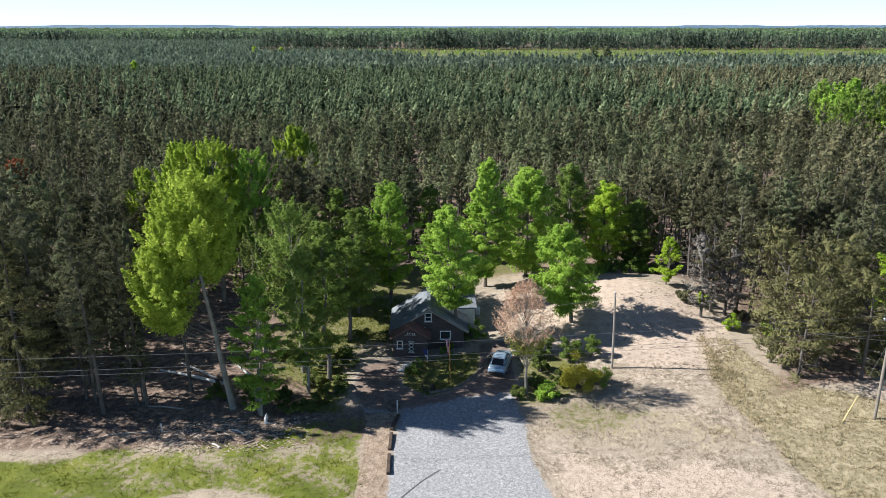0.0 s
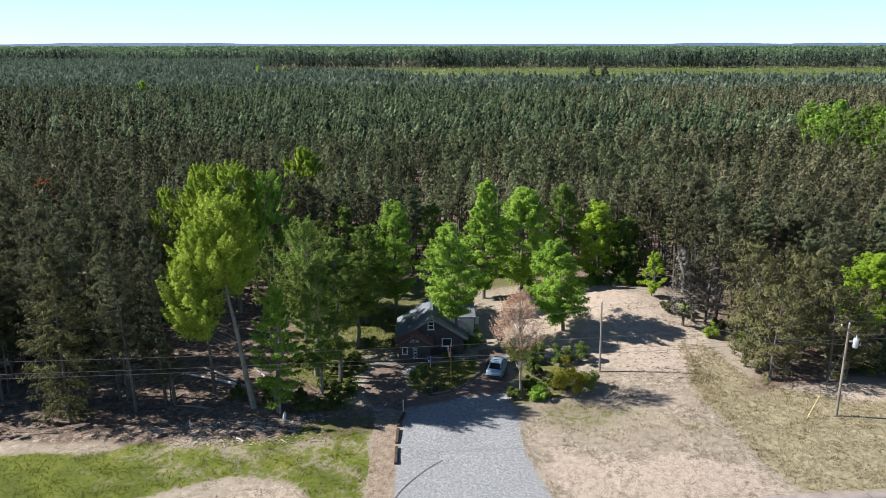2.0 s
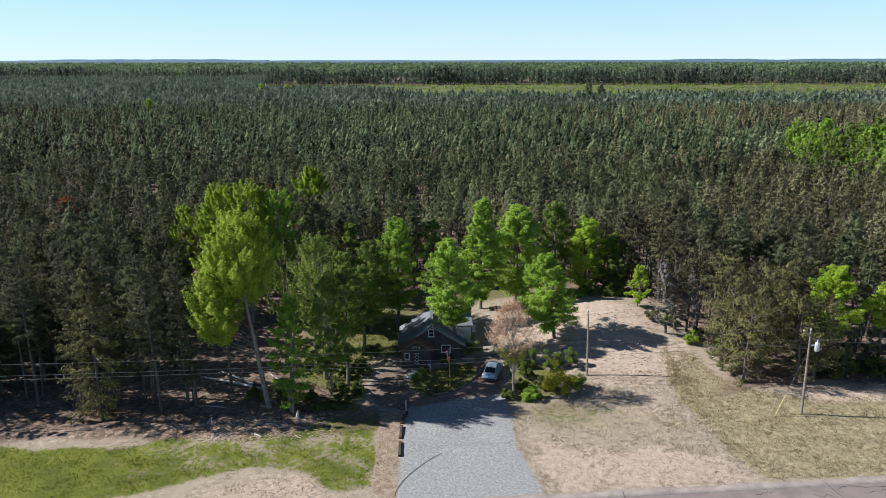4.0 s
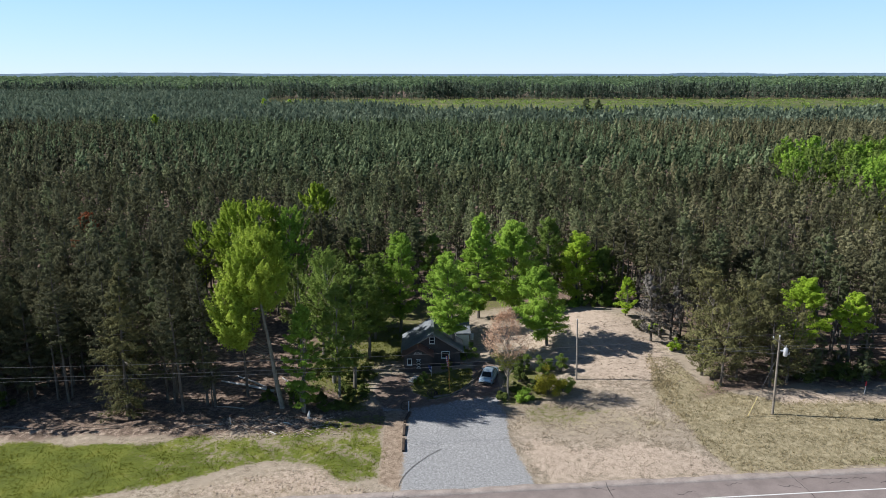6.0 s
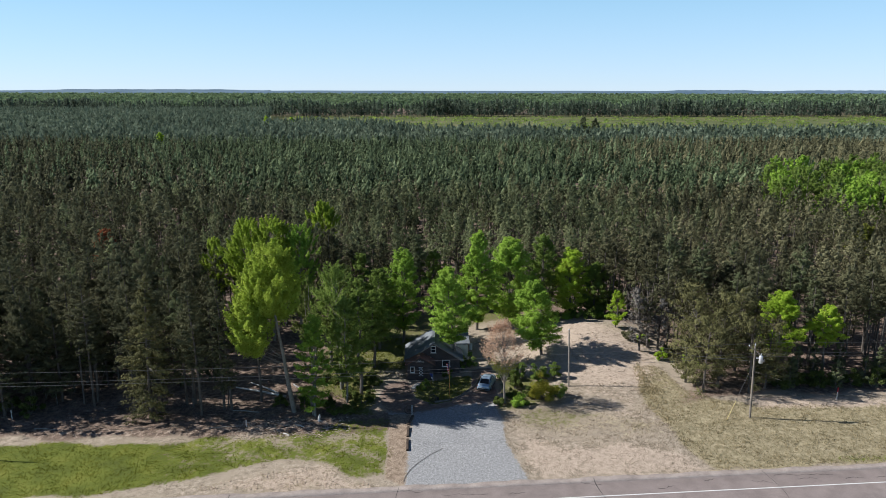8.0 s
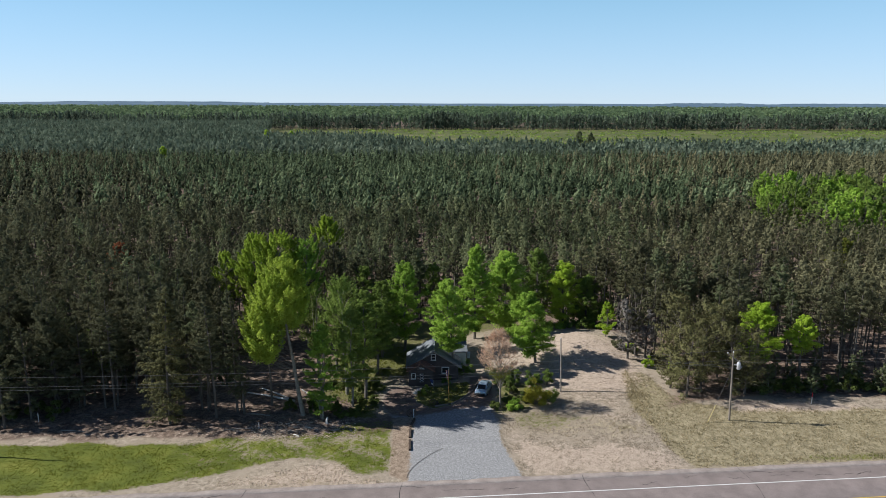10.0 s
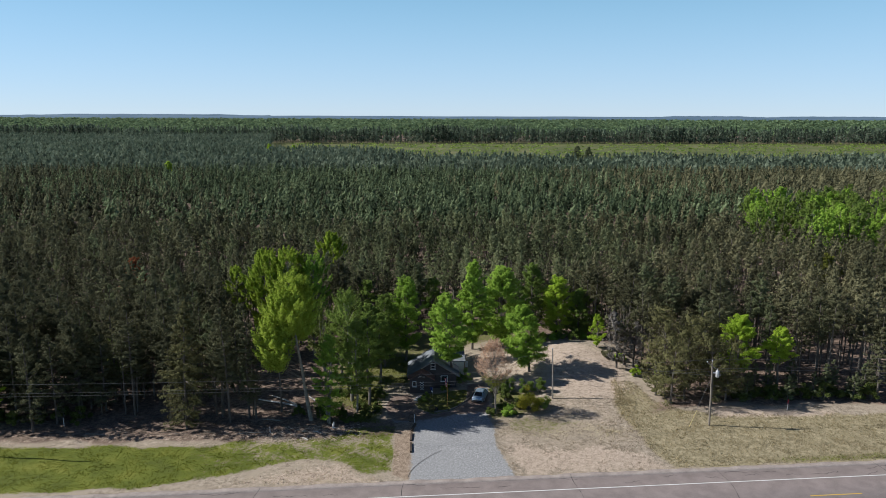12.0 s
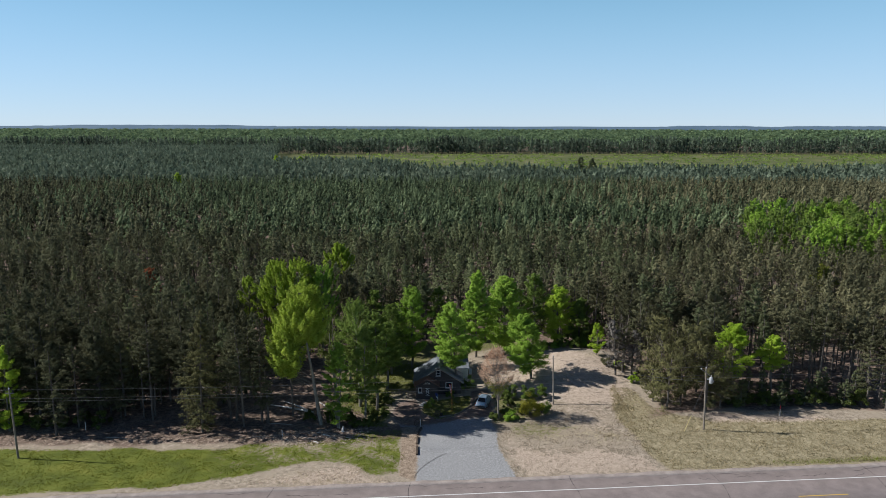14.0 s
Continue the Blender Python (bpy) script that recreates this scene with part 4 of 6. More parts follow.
def scatter(name, templates, x, y, z, scale, g, mat, label, category):
    """One object of many copies of the templates, turned and scaled."""
    vs, fs, tones, off = [], [], [], 0
    pick = g.integers(0, len(templates), len(x))
    turn = g.uniform(0, 2 * math.pi, len(x))
    for k, (tv, tf) in enumerate(templates):
        m = np.where(pick == k)[0]
        if not len(m):
            continue
        c, s = np.cos(turn[m])[:, None], np.sin(turn[m])[:, None]
        sc = scale[m][:, None]
        wide = sc * g.uniform(0.85, 1.2, len(m))[:, None]
        px = (tv[None, :, 0] * c - tv[None, :, 1] * s) * wide + x[m][:, None]
        py = (tv[None, :, 0] * s + tv[None, :, 1] * c) * wide + y[m][:, None]
        pz = tv[None, :, 2] * sc + z[m][:, None]
        vs.append(np.stack([px, py, pz], -1).reshape(-1, 3))
        fs.append((tf[None] + (np.arange(len(m)) * len(tv))[:, None, None] + off).reshape(-1, tf.shape[1]))
        tones.append(np.repeat(g.normal(size=len(m)) * 0.6, len(tv)))
        off += len(m) * len(tv)
    me = raw_mesh(name, np.concatenate(vs), np.concatenate(fs), [mat], smooth=True)
    me.attributes.new("tone", "FLOAT", "POINT").data.foreach_set("value", np.concatenate(tones).astype(np.float32))
    ob = new(name, me)
    return tagged(ob, label, category, kind="stuff")


def pole_template(height, r, sides=4, upto=0.6):
    a = np.arange(sides) * 2 * math.pi / sides
    ring = lambda rr, z: np.stack([np.cos(a) * rr, np.sin(a) * rr, np.full(sides, z)], 1)
    v = np.concatenate([ring(r, -0.3), ring(r * 0.6, height * upto)])
    i = np.arange(sides)
    return v, np.stack([i, (i + 1) % sides, (i + 1) % sides + sides, i + sides], 1)


# the nearest pines, each a thing
KINDS = [(NEEDLE_GREY, 0.38, 2.5), (NEEDLE_GREY, 0.46, 2.7), (NEEDLE_GREY, 0.28, 2.3), (NEEDLE, 0.48, 1.6), (NEEDLE, 0.55, 1.8), (NEEDLE, 0.42, 1.45), (NEEDLE_OLIVE, 0.55, 2.0), (NEEDLE_OLIVE, 0.60, 2.1), (NEEDLE_OLIVE, 0.50, 1.8)]
TELLS = {NEEDLE_GREY: "dull grey-green pine with bare lower boughs", NEEDLE: "dark green pine with a bare grey lower trunk", NEEDLE_OLIVE: "olive pine with a bare grey lower trunk"}
masters = [pine_tree(300 + k, (12.5, 13.5, 11.5, 13.0)[k % 4], mat, TELLS[mat], 11, wide, low, 1.25 if low > 0.3 and mat is NEEDLE_GREY else 1.0) for k, (mat, low, wide) in enumerate(KINDS)]
x, y, g = forest_spots(4.6, 60.0, 3.0, 5)
order = np.argsort(np.hypot(x - 2, y + 60))
near, rest = order[:205], order[205:]
for i in near:
    base = 6 if x[i] > 30 else (0 if x[i] < -14 else 3)
    k = int(g.integers(0, 9)) if g.uniform() < 0.38 else base + int(g.integers(0, 3))
    s = g.uniform(0.92, 1.38) if x[i] < -14 or x[i] > 30 else g.uniform(0.8, 1.2)
    ob = copy_thing(masters[k], pose(x[i], y[i], on_ground(x[i], y[i]), g.uniform(-3, 3), g.uniform(-3, 3), g.uniform(0, 360)))
    ob.scale = (s ** 0.5 * g.uniform(0.85, 1.2),) * 2 + (s,)
# smaller pines added to crowd the edge beside the verge and deepen its shade
xu, yu, gu = forest_spots(4.6, 26.0, 4.0, 15)
for px, py in zip(xu, yu):
    if -76 < px < -17:
        s = gu.uniform(0.4, 0.85)
        ob = copy_thing(masters[int(gu.integers(0, 3))], pose(px, py, on_ground(px, py), gu.uniform(-4, 4), gu.uniform(-4, 4), gu.uniform(0, 360)))
        ob.scale = (s * 1.15, s * 1.15, s)
for m in masters:
    for o in (*m.children_recursive, m):
        bpy.data.objects.remove(o)

edge_t = [pine_arrays(400 + k, 13.0, 50, 11, 0.40, 0.46 + 0.03 * (k % 4), 1.65 + 0.12 * (k % 3), 0.05, 0.85, 0.45, 0.14, 0.11)[:2] for k in range(8)]
mid_t = [pine_arrays(410 + k, 13.0, 46, 6, 0.50, 0.46 + 0.03 * (k % 4), 1.7 + 0.12 * (k % 3), 0.0, 0.85, 0.62, 0.14, 0.12)[:2] for k in range(8)]
far_t = [pine_arrays(420 + k, 13.0, 22, 1, 0.8, 0.50, 2.0 + 0.15 * (k % 3), 0.0, 0.74, 0.75, 0.22, 0.12, 5)[:2] for k in range(8)]
dist_t = [pine_arrays(440 + k, 13.0, 10, 1, 1.9, 0.55, 1.6, 0.1, 0.5, 0.75)[:2] for k in range(6)]
g2 = np.random.default_rng(9)
xa, ya, _ = forest_spots(60.0, 130.0, 3.35, 6)
x2, y2 = np.concatenate([x[rest], xa]), np.concatenate([y[rest], ya])
s2 = g2.uniform(0.78, 1.26, len(x2))
mixed = g2.normal(size=len(x2))
olive = x2 + 20 * np.sin(y2 * 0.05) + 12 * mixed > 42
grey = ~olive & (x2 + 0.6 * (y2 - 30) + 30 * mixed < 5)
for m, mat, lab in ((~olive & ~grey, NEEDLE, "dense dark green pines behind the clearing"), (grey, NEEDLE_GREY, "dull grey-green pines beside the clearing"), (olive, NEEDLE_OLIVE, "olive pines behind the clearing")):
    for by, kinds in ((y2 < 82, edge_t), (y2 >= 82, mid_t)):
        b = m & by
        scatter("pine_forest", kinds, x2[b], y2[b], ground_height(x2[b], y2[b]), s2[b], g2, mat, lab, "forest")
scatter("pine_trunks", [pole_template(13.0, 0.14, 5, 0.7)], x2, y2, ground_height(x2, y2), s2, g2, BARK_PINE, "bare grey trunks of the forest's pines", "tree trunks")
# young trees added to darken the gaps under the forest's edge
xu, yu, gu = forest_spots(18.0, 74.0, 2.9, 16)
m = ((xu > -20) & (xu < 60) & (yu > 46))  | ((xu < -26) & (yu < 44))
scatter("pine_forest", far_t, xu[m], yu[m], ground_height(xu[m], yu[m]) - 2.2, gu.uniform(0.38, 0.62, m.sum()), gu, NEEDLE, "young dark pines added to darken the gaps under the tall ones", "forest")
x3, y3, _ = forest_spots(130.0, 330.0, 3.3, 7)
s3 = g2.uniform(0.72, 1.16, len(x3))
olive = x3 + 40 * np.sin(y3 * 0.03) + 50 * g2.normal(size=len(x3)) > 130
grey = ~olive & (x3 + 0.6 * (y3 - 30) + 45 * g2.normal(size=len(x3)) < -10)
for m, mat, lab in ((~olive & ~grey, NEEDLE_WOOD, "dark green pine plantation"), (grey, NEEDLE_GREY, "dull grey-green pine wood"), (olive, NEEDLE_OLIVE, "olive-brown pine wood")):
    scatter("pine_forest", far_t, x3[m], y3[m], np.zeros(m.sum()), s3[m], g2, mat, lab, "forest")
x4, y4, _ = forest_spots(330.0, 940.0, 3.5, 8)
edge = 440 + 12 * np.sin(x4 / 23) + 115 * np.clip(-x4 / 40, 0, 1) + 430 * np.clip((-x4 - 135 - 0.15 * (y4 - 500)) / 20, 0, 1)
m = y4 < edge
x4, y4 = x4[m], y4[m]
s4 = g2.uniform(0.72, 1.2, len(x4))
scatter("pine_forest", dist_t, x4, y4, np.zeros(len(x4)), s4, g2, NEEDLE_HAZE, "far pine plantation", "forest")
print("forest", len(near), len(x2), len(x3), len(x4))


# ---- beyond the field ----
def far_woods():
    """A tall treeline behind the field, then canopy to the foot of the hills."""
    g = np.random.default_rng(77)
    round_t = []
    for k in range(5):
        d = unit(g.normal(size=(10, 3)) * np.array([1, 1, 0.8]) + np.array([0, 0, 0.4]))
        c = d * np.array([2.4, 2.4, 4.0]) + np.array([0, 0, 12.5])
        round_t.append(sprays(c, g.normal(size=(10, 3)), 5.2, 4.4, g, d, 0.25))
    tall = [pine_arrays(460 + k, 21.0, 16, 1, 3.2, 0.12, 2.8, 0.1, 0.5, 0.7)[:2] for k in range(5)]
    n = 4200
    y = 930 + 100 * g.uniform(0, 1, n) ** 1.4
    x = g.uniform(-1, 1, n) * 900
    keep = np.sin(x / 37 + 2 * np.sin(x / 90)) + np.sin(x / 13 + y / 30) * 0.6 + g.normal(size=n) * 0.8 > -1.3
    x, y = x[keep], y[keep]
    n = len(x)
    tall_by = g.uniform(0.7, 1.1, n) * (1 + 0.08 * np.sin(x / 50) + 0.1 * np.sin(x / 17))
    scatter("far_treeline", tall, x, y, np.zeros(n), tall_by, g, NEEDLE_HAZE, "tall dark treeline behind the field", "treeline")
    scatter("far_treeline_trunks", [pole_template(21.0, 0.35, 3, 0.75)], x[::2], y[::2], np.zeros(len(x[::2])), tall_by[::2], g, BARK_PINE, "grey trunks of the tall treeline", "tree trunks")
    n = 12000
    y = 1010 + 1950 * g.uniform(0, 1, n) ** 1.5
    x = g.uniform(-1, 1, n) * (0.70 * (y + 90) + 30)
    size = g.uniform(0.8, 1.25, n) * (1 + (y - 1010) / 1950)
    z = -(size - 1) * 13
    pick = (np.sin(x / 260) + np.sin(y / 140 + 1) + g.normal(size=n)) > 0.5
    scatter("far_woods", round_t, x[pick], y[pick], z[pick], size[pick], g, LEAF_HAZE, "green mixed woods in the distance", "woods")
    scatter("far_woods", round_t, x[~pick], y[~pick], z[~pick], size[~pick], g, LEAF_HAZE, "dark green mixed woods in the distance", "woods")
    n = 2600
    y = g.uniform(460, 920, n)
    x = g.uniform(-1, 1, n) * 700
    keep = x > -125 - 0.15 * (y - 500)
    low = [sprays(g.normal(size=(10, 3)) * np.array([1.2, 1.2, 0.5]) + np.array([0, 0, 1.2]), g.normal(size=(10, 3)), 1.6, 1.2, g, g.normal(size=(10, 3)) + np.array([0, 0, 1.0])) for k in range(3)]
    scatter("field_saplings", low, x[keep], y[keep], np.zeros(keep.sum()), g.uniform(0.6, 1.5, keep.sum()), g, LEAF_DARK, "rows of low saplings on the field", "saplings")


far_woods()


def sand_track():
    """A pale sandy track that winds over the field."""
    xy = np.array([(612, 932), (588, 880), (567, 840), (549, 806), (545, 781), (524, 752), (506, 729)], float)
    side = np.array([5.0, 1.0])
    v = np.concatenate([np.c_[xy - side, np.full(7, 0.12)], np.c_[xy + side, np.full(7, 0.12)]])
    i = np.arange(6)
    tagged(new("track", raw_mesh("track", v, np.stack([i, i + 1, i + 8, i + 7], 1), [plain("track_sand", (0.45, 0.37, 0.28), (0.62, 0.54, 0.43), 0.3, 0.95)])), "pale sandy track across the field", "track", kind="structure")


sand_track()


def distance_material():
    """Far wooded land, with the blue haze of much air painted into its colour."""
    n = Nodes("hazed_hill")
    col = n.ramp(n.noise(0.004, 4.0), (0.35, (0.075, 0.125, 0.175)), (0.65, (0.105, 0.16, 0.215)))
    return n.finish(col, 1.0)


HILL = distance_material()


def hill(x0, x1, y, top, rise, label, seed):
    """A long low wooded ridge at the edge of sight."""
    g = np.random.default_rng(seed)
    n = 120
    xs = np.linspace(x0, x1, n)
    f = np.linspace(0, 1, n)
    crest = top + rise * np.clip(np.minimum(f, 1 - f) * 5, 0, 1) ** 1.5 + 0.7 * np.sin(f * 31 + seed) + 0.5 * np.sin(f * 83) + g.normal(size=n) * 0.12
    rows = [np.stack([xs, np.full(n, y - d), z], 1) for d, z in ((500, np.full(n, 2.0)), (200, crest * 0.72), (0, crest), (-120, crest * 0.5))]
    i = np.arange(n - 1)
    faces = np.concatenate([np.stack([i + k * n, i + 1 + k * n, i + 1 + (k + 1) * n, i + (k + 1) * n], 1) for k in range(3)])
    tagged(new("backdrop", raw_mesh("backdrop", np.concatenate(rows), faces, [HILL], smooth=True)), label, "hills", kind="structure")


hill(-3700, 3700, 4500, 25.5, 0.0, "wooded plain at the horizon, coloured in blue-green haze", 1)
hill(-2650, -1040, 4640, 26.0, 6.5, "long wooded hill at the horizon, coloured in blue haze", 2)
hill(1560, 2300, 4660, 26.0, 5.5, "low hill at the horizon, coloured in blue haze", 3)
hill(2350, 3300, 4680, 26.0, 5.0, "low hill farther along the horizon, coloured in blue haze", 4)


# ---- the cabin ----
WALL_BROWN = plain("brown_siding", (0.045, 0.039, 0.038), (0.078, 0.066, 0.063), 6.0, 0.8)
CREAM = plain("cream_siding", (0.52, 0.48, 0.38), (0.66, 0.62, 0.52), 5.0, 0.7)
TRIM_WHITE = plain("white_trim", (0.50, 0.50, 0.48), (0.66, 0.66, 0.64), 9.0, 0.5)
DARK_WOOD = plain("tarred_timber", (0.035, 0.026, 0.02), (0.11, 0.08, 0.06), 7.0, 0.85, bump=0.5)
GREY_WOOD = plain("weathered_wood", (0.16, 0.14, 0.12), (0.34, 0.31, 0.27), 7.0, 0.85, bump=0.5)
DARK_GREY_WOOD = plain("dark_grey_wood", (0.07, 0.06, 0.05), (0.17, 0.15, 0.13), 7.0, 0.85, bump=0.5)
POLE_WOOD = plain("pole_wood", (0.15, 0.125, 0.10), (0.29, 0.255, 0.215), 5.0, 0.85, bump=0.4)
CONCRETE = plain("pale_slab", (0.42, 0.40, 0.37), (0.62, 0.60, 0.56), 6.0, 0.9)
STEEL = plain("grey_steel", (0.45, 0.46, 0.48), (0.62, 0.63, 0.65), 10.0, 0.45, 0.3)
RED_CLOTH = plain("red_cloth", (0.42, 0.03, 0.04), (0.55, 0.05, 0.06), 10.0, 0.9)
WHITE_CLOTH = plain("white_cloth", (0.66, 0.64, 0.62), (0.80, 0.78, 0.76), 10.0, 0.9)
BLUE_CLOTH = plain("blue_cloth", (0.03, 0.04, 0.14), (0.05, 0.07, 0.22), 10.0, 0.9)
ORANGE_POLE = plain("orange_pole", (0.42, 0.20, 0.05), (0.55, 0.28, 0.08), 9.0, 0.7)
RUBBER = plain("rubber", (0.015, 0.015, 0.015), (0.03, 0.03, 0.03), 9.0, 0.8)
WIRE = plain("wire", (0.10, 0.10, 0.11), (0.18, 0.18, 0.19), 9.0, 0.5, 0.3)


def glass_material():
    n = Nodes("dark_glass")
    m = n.finish((0.02, 0.025, 0.03), 0.06)
    n.bsdf.inputs["Specular IOR Level"].default_value = 0.6
    return m


GLASS = glass_material()


def shingle_material():
    n = Nodes("shingles")
    xyz = n.node("ShaderNodeSeparateXYZ", Vector=n.coords())
    rows = n.math("FRACT", n.math("MULTIPLY", xyz.outputs[1], 3.6))
    fine, big = n.noise(7.0, 5.0, 0.7), n.noise(0.7, 4.0)
    col = n.ramp(n.math("ADD", n.math("MULTIPLY", fine, 0.5), n.math("MULTIPLY", big, 0.5)), (0.34, (0.085, 0.095, 0.105)), (0.5, (0.15, 0.165, 0.18)), (0.66, (0.24, 0.26, 0.28)))
    n.bump(n.math("ADD", rows, n.math("MULTIPLY", fine, 0.4)), 0.5, 0.03)
    return n.finish(col, 0.85)


SHINGLES = shingle_material()
SHINGLES_RED = plain("red_brown_shingles", (0.10, 0.055, 0.045), (0.20, 0.11, 0.085), 7.0, 0.85)


def window(parent, x, y, z, w, h, double=True):
    """A framed sash in a wall that faces -y: frame, sill, panes."""
    f = 0.09
    bm = box(f, 0.10, h, x - w / 2 + f / 2, y, z, 0.008)
    box(f, 0.10, h, x + w / 2 - f / 2, y, z, 0.008, bm)
    box(w - 2 * f, 0.10, f, x, y, z + h - f, 0.008, bm)
    box(w - 2 * f, 0.10, f, x, y, z, 0.008, bm)
    if double:
        box(w - 2 * f, 0.09, f * 0.8, x, y, z + h / 2 - f * 0.4, 0.006, bm)
    win = part("window", bm, TRIM_WHITE, parent, "white-framed window")
    if double:
        part("pane", box(w - 2 * f, 0.03, h / 2 - f * 1.4, x, y, z + f, 0), GLASS, win)
        part("pane", box(w - 2 * f, 0.03, h / 2 - f * 1.4, x, y, z + h / 2 + f * 0.4, 0), GLASS, win)
    else:
        part("pane", box(w - 2 * f, 0.03, h - 2 * f, x, y, z + f, 0), GLASS, win)
    part("sill", box(w + 0.12, 0.16, 0.05, x, y - 0.04, z - 0.05, 0.008), TRIM_WHITE, win)
    return win


def roof_slab(x0, z0, x1, z1, y0, y1, t=0.14):
    """A sloped slab between two edges that run along y."""
    d = Vector((x1 - x0, 0, z1 - z0)).normalized()
    nrm = Vector((-d.z, 0, d.x)) * (1 if d.x > 0 else -1)
    o = [(x0, z0), (x1, z1), (x1 + nrm.x * t, z1 + nrm.z * t), (x0 + nrm.x * t, z0 + nrm.z * t)]
    return prism(o, y0, y1)


def cabin():
    gz = -0.45
    house = thing("cabin", 0, 0, 0, "dark brown wooden cabin with a grey shingle gable roof", "house")
    ax, az, lx, lz, rx, rz, y0, y1 = 3.2, 4.30, -0.55, 1.95, 6.9, 1.95, 22.2, 28.2
    part("wall", prism([(lx, gz), (rx, gz), (rx, rz), (ax, az), (lx, lz)], y0, y0 + 0.2), WALL_BROWN, house, "dark brown gable wall")
    part("wall", prism([(lx, gz), (rx, gz), (rx, rz), (ax, az), (lx, lz)], y1 - 0.2, y1), WALL_BROWN, house)
    part("wall", box(0.2, y1 - y0 - 0.42, lz - gz, lx + 0.1, (y0 + y1) / 2, gz, 0), WALL_BROWN, house)
    part("wall", box(0.2, y1 - y0 - 0.42, rz - gz, rx - 0.1, (y0 + y1) / 2, gz, 0), WALL_BROWN, house)
    s = (az - lz) / (ax - lx)
    part("roof", roof_slab(lx - 0.45, lz - 0.45 * s + 0.03, ax + 0.02, az + 0.03, y0 - 0.35, y1 + 0.3), SHINGLES, house, "grey shingle roof slope")
    part("roof", roof_slab(ax - 0.02, az + 0.03, rx + 0.45, rz - 0.45 * s + 0.03, y0 - 0.35, y1 + 0.3), SHINGLES, house, "grey shingle roof slope")
    part("ridge_cap", roof_slab(ax - 0.18, az + 0.09, ax + 0.18, az + 0.09, y0 - 0.36, y1 + 0.31, 0.1), SHINGLES, house)
    for side, ex, ez in ((-1, lx - 0.45, lz - 0.45 * s), (1, rx + 0.45, rz - 0.45 * s)):
        part("barge_board", tube([(ax, y0 - 0.38, az + 0.06), (ex, y0 - 0.38, ez + 0.06)], 0.07, 4), GREY_WOOD, house)
    window(house, 3.12, y0 - 0.03, 2.95, 0.74, 1.0)
    window(house, 4.95, y0 - 0.03, 0.85, 1.15, 1.0, False)
    part("lamp", tube([(2.75, y0 - 0.16, 2.2), (2.75, y0 - 0.16, 2.35)], [0.06, 0.09], 8), TRIM_WHITE, house, "small porch lamp")
    # entry porch
    py, pxc, pl, pr, pe, pt = 20.3, 1.25, -0.55, 3.05, 2.0, 3.05
    part("porch_wall", prism([(pl, gz), (pr, gz), (pr, pe), (pxc, pt), (pl, pe)], py, py + 0.15), WALL_BROWN, house, "dark brown porch front")
    part("porch_wall", box(0.15, y0 - py - 0.16, pe - gz, pl + 0.075, (y0 + py + 0.15) / 2, gz, 0), WALL_BROWN, house)
    part("porch_wall", box(0.15, y0 - py - 0.16, pe - gz, pr - 0.075, (y0 + py + 0.15) / 2, gz, 0), WALL_BROWN, house)
    ps = (pt - pe) / (pxc - pl)
    part("porch_roof", roof_slab(pl - 0.3, pe - 0.3 * ps + 0.03, pxc + 0.02, pt + 0.03, py - 0.3, y0 - 0.01, 0.1), SHINGLES_RED, house, "red-brown porch roof")
    ps = (pt - pe) / (pr - pxc)
    part("porch_roof", roof_slab(pxc - 0.02, pt + 0.03, pr + 0.3, pe - 0.3 * ps + 0.03, py - 0.3, y0 - 0.01, 0.1), SHINGLES_RED, house, "red-brown porch roof")
    door = part("door", box(0.95, 0.06, 2.0, 1.35, py - 0.03, gz + 0.12, 0.01), WALL_BROWN, house, "dark door with a white lattice window")
    part("lattice", box(0.62, 0.04, 1.2, 1.35, py - 0.08, gz + 0.75, 0.01), GLASS, door)
    for k in range(3):
        for sgn in (-1, 1):
            z = gz + 0.8 + 0.4 * k
            part("lattice_bar", tube([(1.35 - 0.28 * sgn, py - 0.12, z), (1.35 + 0.28 * sgn, py - 0.12, z + 0.36)], 0.03, 4), TRIM_WHITE, door)
    part("door_frame", box(0.62, 0.05, 0.05, 1.35, py - 0.09, gz + 0.72, 0), TRIM_WHITE, door)
    part("door_frame", box(0.62, 0.05, 0.05, 1.35, py - 0.09, gz + 1.97, 0), TRIM_WHITE, door)
    window(house, 0.15, py - 0.03, 0.75, 0.62, 0.9, False)
    # unreadable sign above the porch door
    sign = part("sign", box(1.25, 0.04, 0.05, 1.25, py - 0.03, 2.2, 0), GREY_WOOD, house, "curved white sign that cannot be read")
    for k in range(6):
        part("sign_bar", box(0.05 + 0.03 * (k % 3), 0.05, 0.16 + 0.07 * (k % 2), 0.82 + 0.17 * k, py - 0.06, 2.27 + 0.1 * math.sin(k * 0.62), 0.01), CONCRETE, sign)
    # taller wing at the back
    wy0, wy1, wx0, wx1, wt = 26.4, 33.0, 6.0, 7.9, 2.75
    part("wing_wall", box(wx1 - wx0, wy1 - wy0, wt - 0.1, (wx0 + wx1) / 2 + 0.46, (wy0 + wy1) / 2, -0.1, 0.02), CREAM, house, "cream-sided back wing")
    part("wing_roof", box(wx1 - wx0 + 0.5, wy1 - wy0 + 0.5, 0.16, (wx0 + wx1) / 2 + 0.46, (wy0 + wy1) / 2, wt - 0.09, 0.03), SHINGLES, house, "low dark wing roof")
    return house


